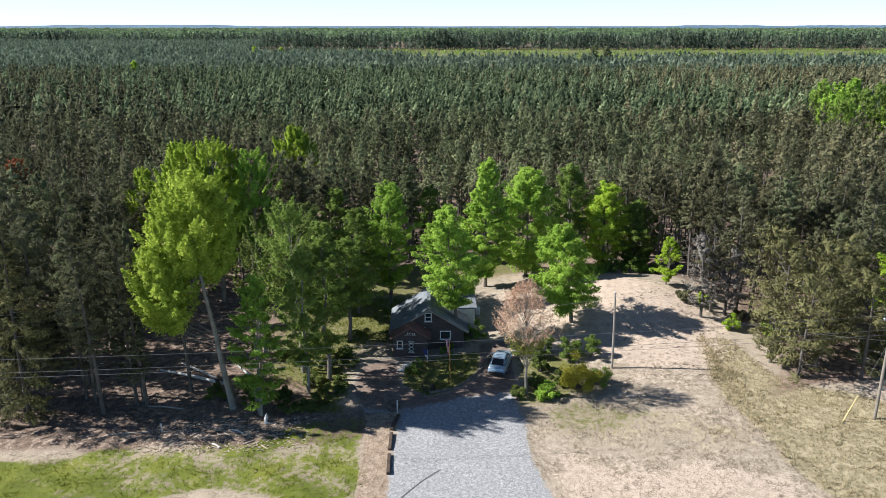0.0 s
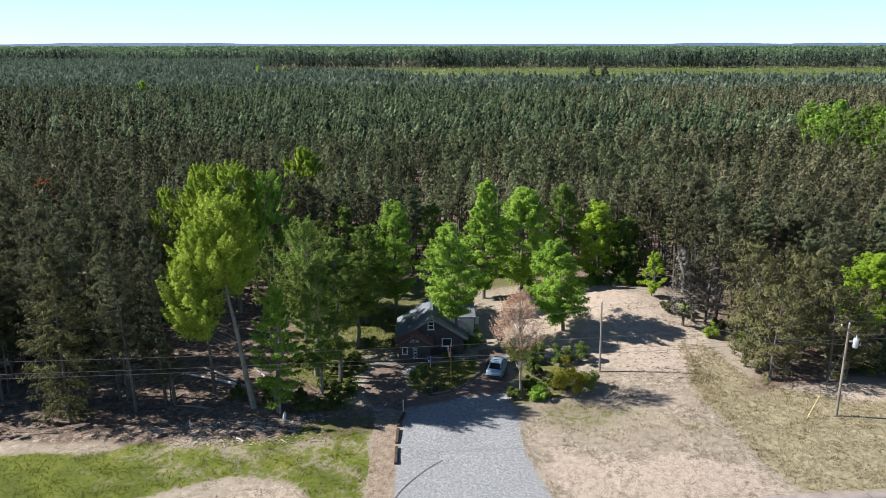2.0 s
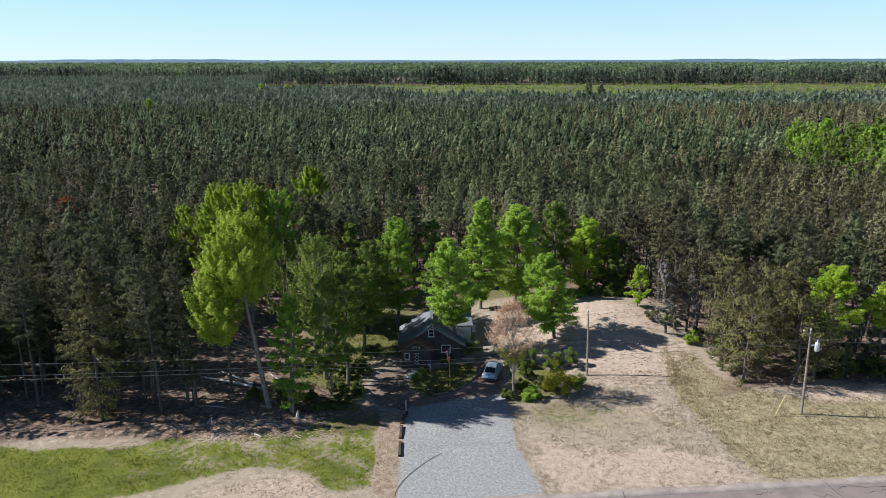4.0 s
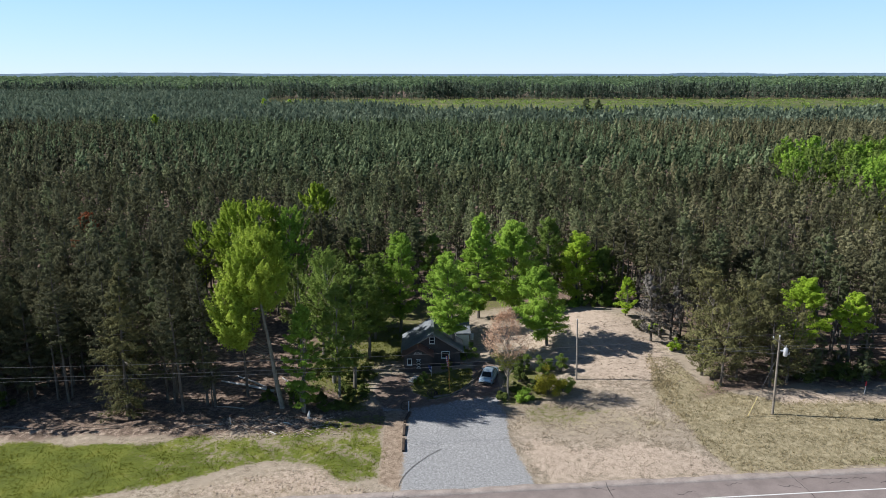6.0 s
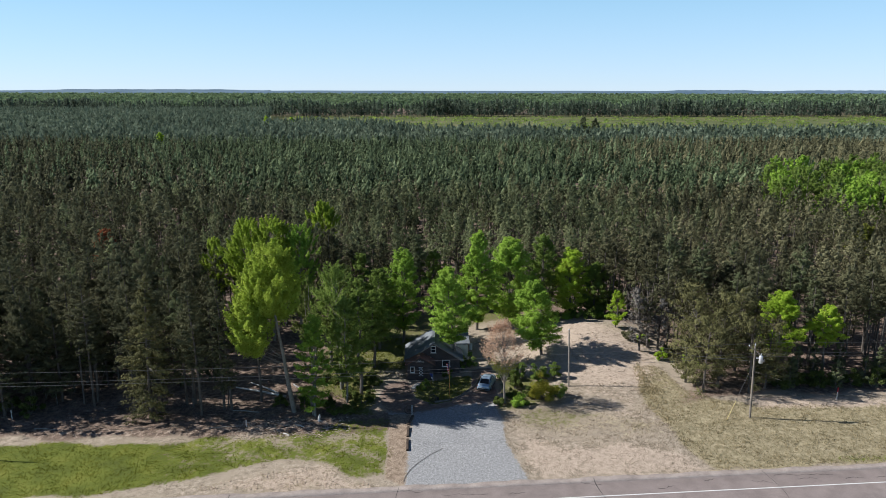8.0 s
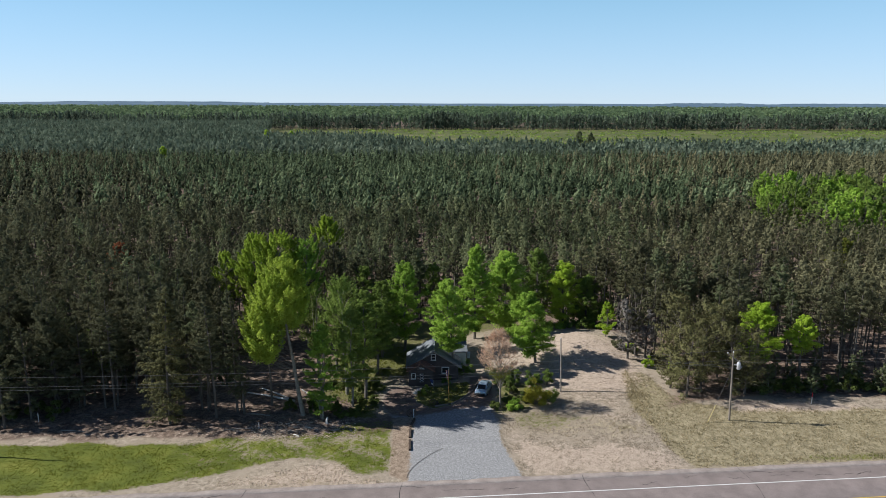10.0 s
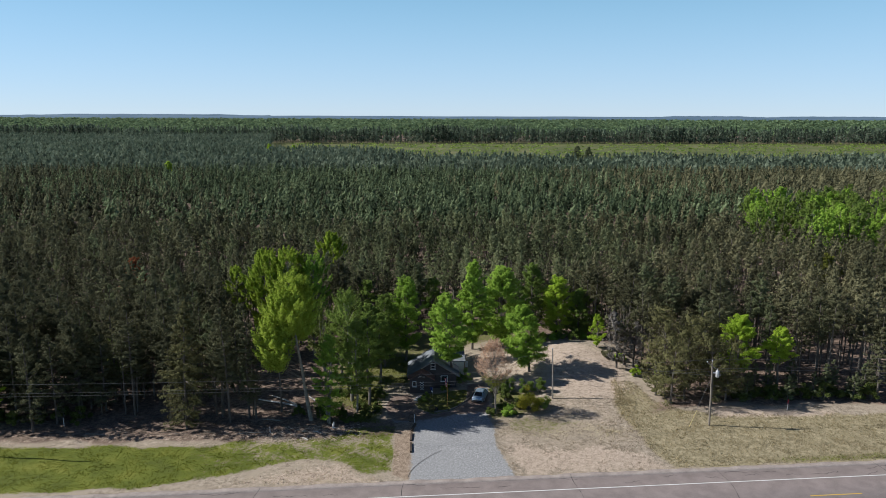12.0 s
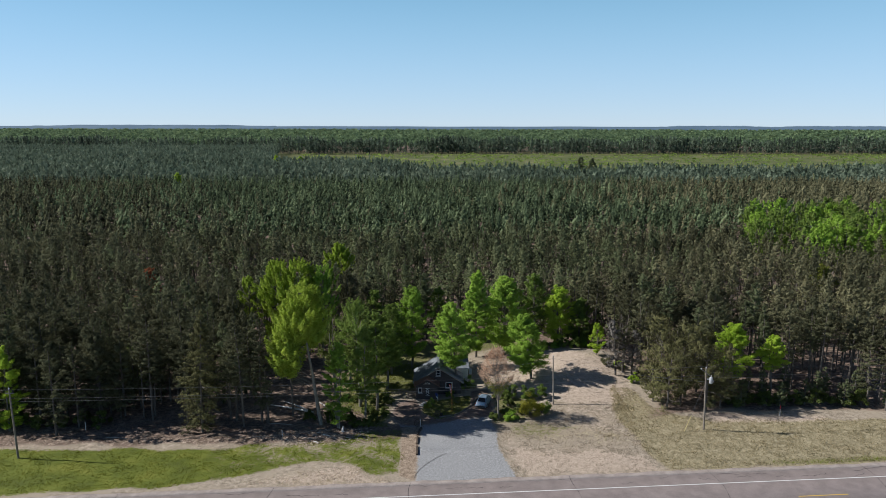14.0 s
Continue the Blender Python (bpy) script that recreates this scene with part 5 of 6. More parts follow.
cabin()
step = thing("stone_slab", 0.75, 18.2, on_ground(0.75, 18.2), "pale concrete slab on the path to the porch", "slab", rz=-25)
part("slab", box(0.8, 1.9, 0.14, 0, 0, -0.03, 0.03), CONCRETE, step)
meter = thing("utility_box", 9.0, 30.4, on_ground(9.0, 30.4), "white utility box beside the back wing", "utility box")
part("cabinet", box(0.45, 0.4, 0.9, 0, 0, -0.02, 0.03), TRIM_WHITE, meter)
part("lid", box(0.5, 0.45, 0.06, 0, 0, 0.885, 0.015), STEEL, meter)


# ---- flags ----
def cloth(name, w, h, cols, rows, paint, parent, x, z, seed):
    """Limp cloth in folds that hangs from a pole; paint(u, v) picks its colour."""
    verts, faces, mats = [], [], []
    for j in range(rows + 1):
        for i in range(cols + 1):
            u, v = i / cols, j / rows
            gather = 1 - 0.55 * v
            verts.append((x + w * u * gather, 0.09 * math.sin(u * 11 + seed) * (0.3 + v), z - h * v - 0.35 * w * u))
    for j in range(rows):
        for i in range(cols):
            a = j * (cols + 1) + i
            faces.append((a, a + 1, a + cols + 2, a + cols + 1))
            mats.append(paint((i + 0.5) / cols, (j + 0.5) / rows))
    ob = new(name, raw_mesh(name, verts, faces, [RED_CLOTH, WHITE_CLOTH, BLUE_CLOTH], mats))
    ob.parent = parent
    return ob


flag = thing("flagpole", 5.24, 15.0, on_ground(5.24, 15.0), "orange-brown wooden flagpole with a limp striped flag", "flagpole")
part("pole", tube([(0, 0, -0.3), (-0.03, 0, 2.3), (-0.1, 0, 4.55)], [0.05, 0.045, 0.035], 8), ORANGE_POLE, flag)
part("finial", tube([(-0.1, 0, 4.55), (-0.1, 0, 4.62), (-0.1, 0, 4.68)], [0.02, 0.05, 0.01], 8), STEEL, flag)
cloth("flag", -0.36, 1.45, 10, 13, lambda u, v: 2 if (v < 0.45 and u < 0.55) else int(v * 13) % 2, flag, -0.1, 4.4, 0)
small = thing("garden_flag", 3.05, 19.0, on_ground(3.05, 19.0), "small blue and white flag on a stake by the porch", "flag")
part("stake", tube([(0, 0, -0.2), (0, 0, 1.5)], 0.025, 6), STEEL, small)
cloth("flag", -0.5, 0.85, 6, 6, lambda u, v: 2 if v < 0.6 else 1, small, 0.0, 1.45, 2)


# ---- the car ----
def car():
    paint = Nodes("silver_blue_paint")
    fine = paint.noise(40.0, 2.0)
    CARPAINT = paint.finish(paint.mix(fine, (0.27, 0.36, 0.45), (0.33, 0.42, 0.51)), 0.3, 0.3)
    red = plain("red_lens", (0.30, 0.01, 0.01), (0.40, 0.02, 0.02), 10.0, 0.2)
    root = thing("car", 10.45, 17.75, on_ground(10.45, 17.75), "silver-blue sedan parked beside the cabin, rear outward", "car", rz=-17)

    def loft(stations, mat, name, label=""):
        # each station: y, half width low, half width high, z low, z high
        bm = bmesh.new()
        rings = []
        for y, wl, wh, zl, zh in stations:
            m = (zl + zh) / 2
            ring = [(-wl * 0.92, zl), (-wl, zl + 0.1), (-wl, m), (-wh * 0.98, zh - 0.05), (-wh * 0.82, zh), (0, zh + 0.02), (wh * 0.82, zh), (wh * 0.98, zh - 0.05), (wl, m), (wl, zl + 0.1), (wl * 0.92, zl)]
            rings.append([bm.verts.new((x, y, z)) for x, z in ring])
        for a, b in zip(rings, rings[1:]):
            for k in range(len(a)):
                bm.faces.new((a[k], a[(k + 1) % len(a)], b[(k + 1) % len(a)], b[k]))
        bm.faces.new(rings[0])
        bm.faces.new(rings[-1][::-1])
        bmesh.ops.recalc_face_normals(bm, faces=bm.faces[:])
        return part(name, bm, mat, root, label, True)

    loft([(-2.32, 0.84, 0.78, 0.34, 0.86), (-2.2, 0.86, 0.80, 0.25, 0.98), (-1.6, 0.90, 0.83, 0.2, 1.0), (-0.5, 0.91, 0.84, 0.2, 0.96), (0.8, 0.91, 0.83, 0.2, 0.95), (1.5, 0.90, 0.80, 0.22, 0.88), (2.1, 0.85, 0.72, 0.25, 0.78), (2.34, 0.66, 0.6, 0.32, 0.66)], CARPAINT, "body")
    cabin_part = loft([(-1.75, 0.70, 0.62, 0.96, 1.0), (-1.1, 0.76, 0.58, 0.94, 1.36), (-0.3, 0.77, 0.58, 0.94, 1.44), (0.35, 0.77, 0.57, 0.94, 1.41), (1.15, 0.72, 0.60, 0.92, 0.97)], CARPAINT, "roof")
    for y0, z0, y1, z1, w, nm in ((-1.80, 1.03, -1.12, 1.375, 1.16, "rear_window"), (1.2, 0.99, 0.42, 1.40, 1.16, "windscreen")):
        bm = bmesh.new()
        d = 0.012 if nm == "rear_window" else 0.012
        vs = [bm.verts.new(p) for p in ((-w / 2 * 1.06, y0, z0 + d), (w / 2 * 1.06, y0, z0 + d), (w / 2 * 0.9, y1, z1 + d + 0.02), (-w / 2 * 0.9, y1, z1 + d + 0.02))]
        bm.faces.new(vs)
        bmesh.ops.solidify(bm, geom=bm.faces[:], thickness=0.02)
        part(nm, bm, GLASS, cabin_part)
    for s in (-1, 1):
        for y0, y1 in ((-1.25, -0.42), (-0.36, 0.55)):
            bm = bmesh.new()
            vs = [bm.verts.new((s * (0.775 if z < 1.1 else 0.665), y, z)) for y, z in ((y0, 1.0), (y1 + (0.28 if y1 > 0 else 0), 1.0), (y1 - (0.1 if y1 > 0 else 0), 1.34), (y0 + (0.22 if y0 < -1 else 0), 1.34))]
            bm.faces.new(vs)
            bmesh.ops.solidify(bm, geom=bm.faces[:], thickness=0.03)
            part("side_window", bm, GLASS, cabin_part)
        part("tail_light", box(0.42, 0.10, 0.15, s * 0.60, -2.24, 0.74, 0.03), red, root, "red tail light")
        part("mirror", box(0.2, 0.12, 0.14, s * 0.98, 0.62, 0.95, 0.03), CARPAINT, root)
        for y in (-1.35, 1.4):
            wheel = part("wheel", tube([(s * 0.70, y, 0.32), (s * 0.92, y, 0.32)], 0.33, 20), RUBBER, root)
            part("rim", tube([(s * 0.90, y, 0.32), (s * 0.935, y, 0.32)], 0.21, 16), STEEL, wheel)
    part("bumper", box(1.5, 0.14, 0.18, 0, -2.30, 0.34, 0.05), RUBBER, root)
    plate = part("plate", box(0.34, 0.03, 0.17, 0, -2.37, 0.55, 0.01), TRIM_WHITE, root)
    part("plate_bar", box(0.26, 0.02, 0.05, 0, -2.39, 0.61, 0), BLUE_CLOTH, plate)
    return root


car()


# ---- poles and wires ----
def utility_pole(x, y, height, label, lean=0.0):
    z = on_ground(x, y)
    root = thing("utility_pole", x, y, z, label, "utility pole", "poles along the road")
    part("pole", tube([(0, 0, -0.5), (lean * 0.5, 0, height * 0.5), (lean, 0, height)], [0.14, 0.12, 0.09], 10), POLE_WOOD, root)
    part("insulator", tube([(lean, 0, height), (lean, 0, height + 0.12), (lean, 0, height + 0.25)], [0.05, 0.09, 0.04], 8), STEEL, root, "porcelain pin insulator")
    return root


PX, PY = 41.72, 6.3
PZ = on_ground(PX, PY)
pole = utility_pole(PX, PY, 9.4, "weathered wooden utility pole with a grey transformer", -0.3)
part("brace", tube([(-1.0, 0, 9.3), (0.45, -0.02, 8.25)], 0.055, 6), GREY_WOOD, pole, "slanting pale wooden arm")
part("arm_insulator", tube([(-1.0, 0, 9.3), (-1.0, 0, 9.42), (-1.02, 0, 9.5)], [0.04, 0.09, 0.03], 8), STEEL, pole)
can = part("transformer", tube([(0.42, -0.25, 7.25), (0.42, -0.25, 7.3), (0.42, -0.25, 8.1), (0.42, -0.25, 8.2)], [0.21, 0.235, 0.235, 0.18], 16), STEEL, pole, "pale grey transformer can", True)
part("bushing", tube([(0.42, -0.25, 8.2), (0.42, -0.25, 8.5)], [0.07, 0.03], 8), TRIM_WHITE, can)
part("bracket", box(0.4, 0.12, 0.16, 0.1, -0.12, 7.75, 0.02), STEEL, can)
for k in range(3):
    part("lug", tube([(0.6 + 0.1 * (k - 1), -0.45, 7.55 + 0.12 * k), (0.75, -0.5, 7.55 + 0.12 * k)], 0.035, 6), STEEL, can)
left_pole = utility_pole(-53.9, 0.4, 9.8, "wooden utility pole at the forest edge", -0.2)
part("crossbar", box(1.1, 0.12, 0.12, -0.2, 0, 9.2, 0.02), GREY_WOOD, left_pole)
guy = thing("guy_wire", PX, PY, PZ, "steel guy wire with a yellow plastic guard", "guy wire")
part("wire", tube([(-0.22, 0, 7.2), (-3.0, -0.35, 0.1)], 0.012, 4), WIRE, guy)
part("guard", tube([(-3.05, -0.36, -0.15), (-2.05, -0.23, 2.4)], 0.055, 6), plain("yellow_guard", (0.72, 0.55, 0.22), (0.82, 0.68, 0.34), 6.0, 0.5), guy, "pale yellow guard")
MX, MY = 21.5, 16.5
MZ = on_ground(MX, MY)
mast = thing("wooden_mast", MX, MY, MZ, "slim grey wooden service pole in the sandy yard", "pole")
part("pole", tube([(0, 0, -0.4), (-0.12, 0, 4.0), (-0.28, 0, 8.1)], [0.13, 0.11, 0.085], 8), GREY_WOOD, mast)
part("cap", tube([(-0.28, 0, 8.1), (-0.28, 0, 8.2)], [0.1, 0.05], 8), STEEL, mast)
part("hook", tube([(-0.25, 0, 7.8), (-0.25, -0.2, 7.8)], 0.03, 6), STEEL, mast)


def cable(a, b, sag, label, r=0.011, steps=24):
    a, b = Vector(a), Vector(b)
    pts = []
    for k in range(steps + 1):
        t = k / steps
        p = a.lerp(b, t) - Vector((0, 0, sag * 4 * t * (1 - t)))
        pts.append(p - a)
    root = thing("power_line", a.x, a.y, a.z, label, "power line", "lines along the road")
    part("wire", tube(pts, r, 5), WIRE, root)


for za, zb, sag, dy in ((9.65, 9.75, 0.75, 0.0), (8.35, 8.35, 0.55, 0.12), (8.05, 8.05, 0.55, -0.12)):
    L, R = (-54.1, 0.4 + dy, za - 0.15), (PX - 0.25, PY + dy, zb + PZ)
    cable(L, R, sag, "thin grey power line above the verge")
    cable(R, (R[0] + 95.6, R[1] + 6.0, R[2]), sag, "thin grey power line along the road")
    cable((L[0] - 95.6, L[1] - 6.0, L[2]), L, sag, "thin grey power line past the forest edge")
cable((PX - 0.2, PY, PZ + 7.4), (MX - 0.25, MY - 0.2, MZ + 7.8), 0.6, "service line to the wooden yard pole")
cable((MX - 0.25, MY - 0.2, MZ + 7.8), (8.2, 26.3, 2.7), 0.5, "service line to the back wing")


def marker(x, y, h, red, label):
    root = thing("marker_post", x, y, on_ground(x, y), label, "marker post")
    part("post", tube([(0, 0, -0.25), (0, 0, h * 0.62)], 0.055, 6), TRIM_WHITE, root)
    part("top", tube([(0.002, 0, h * 0.62), (0.004, 0, h)], 0.06, 6), RED_CLOTH if red else TRIM_WHITE, root)


marker(55.4, 11.3, 1.6, True, "white marker post with a red top on the verge")
marker(-49.1, 9.1, 1.3, False, "short white marker post at the forest edge")

# ---- timbers, wheels, logs ----
def timber(x, y, length, rz, label, tilt=0.0):
    root = thing("railway_tie", x, y, on_ground(x, y), label, "railway tie", "ties along the driveway", rz)
    ob = part("beam", box(0.27, length, 0.26, 0, 0, -0.04, 0.025), DARK_WOOD, root)
    ob.rotation_euler = (radians(tilt), 0, 0)


timber(0.0, 1.25, 2.5, 1.0, "dark tarred timber lying along the gravel")
timber(-0.02, 4.4, 2.45, -0.5, "dark tarred timber lying along the gravel")
timber(0.22, 7.3, 2.4, -12.0, "dark tarred timber lying askew by the post")
for k, (x0, y0, x1, y1) in enumerate([(3.2, 12.5, 5.3, 13.1), (5.4, 13.2, 6.7, 14.5), (6.8, 14.6, 7.9, 16.2), (8.0, 16.4, 9.0, 18.2), (9.0, 18.4, 9.6, 20.2)]):
    r = math.degrees(math.atan2(y1 - y0, x1 - x0)) - 90
    root = thing("edging_log", (x0 + x1) / 2, (y0 + y1) / 2, on_ground((x0 + x1) / 2, (y0 + y1) / 2), "grey weathered log that edges the lawn", "edging log", "logs edging the lawn", r)
    L = math.hypot(x1 - x0, y1 - y0)
    part("log", tube([(0, -L / 2, 0.08), (0.03, 0, 0.09), (0, L / 2, 0.08)], [0.14, 0.15, 0.12], 9), DARK_GREY_WOOD, root)
post = thing("post", 0.35, 9.0, on_ground(0.35, 9.0), "pale post at the end of the timbers", "post")
part("shaft", tube([(0, 0, -0.3), (0, 0, 1.25)], 0.06, 8), STEEL, post)
part("cap", tube([(0, 0, 1.25), (0, 0, 1.3)], [0.08, 0.03], 8), STEEL, post)


def wagon_wheel(x, y, r, rz, label):
    root = thing("wagon_wheel", x, y, on_ground(x, y), label, "wagon wheel", "old wheels by the drive", rz)
    ring = [(r * math.cos(a), 0, r + r * math.sin(a)) for a in (2 * math.pi * k / 20 for k in range(21))]
    part("rim", tube(ring, 0.055, 6, cap=False), DARK_WOOD, root)
    part("hub", tube([(0, -0.1, r), (0, 0.1, r)], 0.07, 8), DARK_WOOD, root)
    for k in range(8):
        a = 2 * math.pi * k / 8
        part("spoke", tube([(0, 0, r), (r * math.cos(a), 0, r + r * math.sin(a))], 0.026, 4), DARK_WOOD, root)


wagon_wheel(0.0, 9.35, 0.58, 10, "old dark wagon wheel leaning by the post")
wagon_wheel(3.0, 12.9, 0.5, -15, "old dark wagon wheel on the lawn's edge")
lawn_stone = thing("fire_ring", 3.55, 13.3, on_ground(3.55, 13.3), "small dark iron pot on the lawn's edge", "iron pot")
part("pot", tube([(0, 0, -0.02), (0, 0, 0.2), (0, 0, 0.42)], [0.2, 0.25, 0.2], 10), RUBBER, lawn_stone)


def log(x0, y0, x1, y1, r, mat, label, lift=0.0):
    z = on_ground((x0 + x1) / 2, (y0 + y1) / 2)
    root = thing("fallen_log", x0, y0, z, label, "fallen log", "fallen trunks")
    d = Vector((x1 - x0, y1 - y0, lift))
    part("trunk", tube([(0, 0, r), Vector((0, 0, r)) + d * 0.5 + Vector((0, 0, 0.08)), Vector((0, 0, r)) + d], [r, r * 0.85, r * 0.55], 8), mat, root)


WHITE_BARK = bark("bark_white", (0.30, 0.28, 0.25), (0.70, 0.68, 0.64), 3.0)
log(-16.5, 14.6, -23.8, 17.6, 0.16, WHITE_BARK, "fallen white birch trunk in the thicket")
log(-17.5, 15.6, -22.0, 18.6, 0.12, WHITE_BARK, "thin fallen birch trunk in the thicket", 0.3)
log(-13.0, 14.2, -16.0, 17.4, 0.14, WHITE_BARK, "fallen pale trunk behind the aspen", 0.5)
log(-19.0, 10.2, -22.4, 10.8, 0.09, GREY_WOOD, "grey fallen branch on the litter")
log(-24.0, 6.2, -20.6, 6.5, 0.07, GREY_WOOD, "grey fallen branch on the verge")
log(-45.0, 6.6, -41.8, 6.1, 0.07, GREY_WOOD, "grey fallen branch on the verge")
log(-12.6, 6.0, -13.7, 6.6, 0.07, WHITE_BARK, "short pale cut log on the wood chips")
log(-14.0, 4.0, -14.8, 4.6, 0.08, WHITE_BARK, "short pale cut log on the grass")
stump = thing("tree_stump", -11.0, 7.7, on_ground(-11.0, 7.7), "splintered pale stump with a dark side", "stump")
part("stump", tube([(0, 0, -0.2), (0.02, 0, 0.4), (0.05, 0.02, 0.9)], [0.28, 0.2, 0.06], 9), WHITE_BARK, stump)
part("splinter", tube([(0.15, -0.1, 0.2), (0.3, -0.12, 0.75)], [0.1, 0.02], 6), DARK_WOOD, stump)
small_stump = thing("tree_stump", -17.0, 14.0, on_ground(-17.0, 14.0), "dark cut stump beside the fallen birch", "stump")
part("stump", tube([(0, 0, -0.2), (0, 0, 1.0)], [0.25, 0.2], 9), DARK_WOOD, small_stump)
pipe = thing("marker_post", -19.6, 6.5, on_ground(-19.6, 6.5), "short grey pipe standing in the litter", "pipe")
part("shaft", tube([(0, 0, -0.2), (0, 0, 0.9)], 0.06, 6), STEEL, pipe)
pile = thing("rubble_pile", 16.0, 38.5, on_ground(16.0, 38.5), "heap of grey boards behind the yard", "board heap")
for k in range(7):
    ob = part("board", box(0.22, 2.0 + 0.2 * (k % 3), 0.05, 0.25 * (k - 3), 0, 0.12 + 0.09 * (k % 3), 0.01), GREY_WOOD, pile)
    ob.rotation_euler = (radians(4 * (k % 3 - 1)), radians(6 - 2 * k), radians(25 * math.sin(k * 1.7)))


# ---- grass, litter and cracks ----
def tufts(name, n, box_, mask, lo, height, mat, label, seed, spread=0.12, blades=4):
    """Clumps of standing blades where the mask holds."""
    g = np.random.default_rng(seed)
    x0, x1, y0, y1 = box_
    x, y = g.uniform(x0, x1, n), g.uniform(y0, y1, n)
    m = land_masks(x, y)
    keep = mask(m, x, y) > lo + g.uniform(-0.25, 0.25, n)
    keep &= y > road_y(x) + 0.25
    x, y = x[keep], y[keep]
    n = len(x)
    hgt = height * g.uniform(0.5, 1.4, n) * (0.75 + 0.5 * (wob(x, y, 1.7) > 0))
    a = g.uniform(0, 2 * math.pi, (n, blades))
    r = g.uniform(0, spread, (n, blades))
    bx, by = x[:, None] + np.cos(a) * r, y[:, None] + np.sin(a) * r
    bz = ground_height(bx, by) - 0.02
    tip = 0.6 * hgt[:, None] * g.uniform(0.3, 1.0, (n, blades))
    w = height * 0.16
    b = a + g.uniform(-1, 1, a.shape)
    v = np.stack([np.stack([bx - np.sin(b) * w, by + np.cos(b) * w, bz], -1), np.stack([bx + np.sin(b) * w, by - np.cos(b) * w, bz], -1), np.stack([bx + np.cos(a) * tip, by + np.sin(a) * tip, bz + hgt[:, None] * g.uniform(0.6, 1.0, (n, blades))], -1)], 2)
    tagged(new(name, raw_mesh(name, v.reshape(-1, 3), np.arange(v.size // 3).reshape(-1, 3), [mat])), label, "grass", kind="stuff")


GRASS_GREEN = foliage("grass_green", (0.052, 0.068, 0.010), (0.135, 0.162, 0.016), (0.27, 0.27, 0.048), 0.4, 0.5)
GRASS_DRY = foliage("grass_dry", (0.19, 0.15, 0.10), (0.395, 0.325, 0.235), (0.56, 0.485, 0.365), 0.45, 0.5)
GRASS_GREY = foliage("grass_grey", (0.20, 0.17, 0.095), (0.41, 0.35, 0.215), (0.58, 0.50, 0.335), 0.45, 0.5)
tufts("verge_grass", 26000, (-62, -1.5, -11, 9), lambda m, x, y: m["grass"], 0.5, 0.15, GRASS_GREEN, "green roadside grass in uneven tufts", 81)
tufts("dry_grass", 16000, (11, 36, -7, 17), lambda m, x, y: 1 - np.maximum(m["gravel"], np.maximum(m["sand"], m["weeds"])), 0.45, 0.13, GRASS_DRY, "short straw-coloured grass", 82)
tufts("weed_grass", 24000, (26, 74, -6, 22), lambda m, x, y: m["weeds"], 0.45, 0.2, GRASS_GREY, "grey-green rough grass in tufts", 83)
tufts("slope_weeds", 4200, (29, 37, -2, 23), lambda m, x, y: 0.9 * m["weeds"] * (x < 31.8 + 1.2 * (y > 8) + wob(x, y)), 0.6, 0.3, GRASS_GREY, "taller olive weeds along the edge of the sand", 87)
tufts("roadside_grass", 5000, (40, 80, -5, 2), lambda m, x, y: m["grass"], 0.45, 0.16, GRASS_GREEN, "strip of green grass along the asphalt", 92)
tufts("lawn_grass", 9000, (-12, 10, 9, 36), lambda m, x, y: m["lawn"], 0.4, 0.2, GRASS_GREEN, "shaded lawn and undergrowth", 84)
tufts("roadside_weeds", 3600, (-25, -1, -8.5, -1.5), lambda m, x, y: m["sand"], 0.35, 0.12, GRASS_GREY, "sparse dry weeds on the sandy roadside", 86, 0.2)
tufts("litter", 11000, (-62, -2, 2, 14), lambda m, x, y: 1 - m["grass"], 0.5, 0.12, GRASS_DRY, "dry needles, chips and dead grass", 85, 0.25, 3)


def twigs(n, seed, area, short, long, thick, mat, name, label):
    """Broken branches or chips strewn over the litter at the forest edge."""
    g = np.random.default_rng(seed)
    vs, fs = [], []
    for k in range(n):
        x, y = g.uniform(area[0], area[1]), g.uniform(area[2], area[3])
        L, a = g.uniform(short, long), g.uniform(-0.9, 0.9)
        d = np.array([math.cos(a), math.sin(a), 0.0]) * L
        p = np.array([x, y, on_ground(x, y) + 0.03])
        s = np.array([-math.sin(a), math.cos(a), 0]) * thick
        up = np.array([0, 0, thick * 1.6])
        b = len(vs)
        vs += [p - s, p + up, p + s, p + d - s * 0.4, p + d + up * 0.5, p + d + s * 0.4]
        fs += [(b, b + 1, b + 4, b + 3), (b + 1, b + 2, b + 5, b + 4), (b + 2, b, b + 3, b + 5)]
    tagged(new(name, raw_mesh(name, vs, fs, [mat])), label, "twigs", kind="stuff")


twigs(420, 88, (-60, -9, 5.5, 13), 0.5, 2.2, 0.03, TWIG, "fallen_twigs", "grey broken branches strewn on the litter")
PALE_CHIP = plain("pale_chip", (0.40, 0.30, 0.22), (0.62, 0.52, 0.42), 9.0, 0.9)
twigs(520, 89, (-21, -7, 3.4, 8.4), 0.08, 0.35, 0.05, PALE_CHIP, "wood_chips", "pale wood chips scattered on bare soil")
twigs(14, 90, (-19, -9, 4.0, 8.0), 0.5, 0.9, 0.07, PALE_CHIP, "split_wood", "split pale pieces of wood on the litter")
twigs(380, 91, (24, 37, 14, 32), 0.1, 0.4, 0.04, PALE_CHIP, "slope_litter", "pale stones and sticks on the sandy slope")


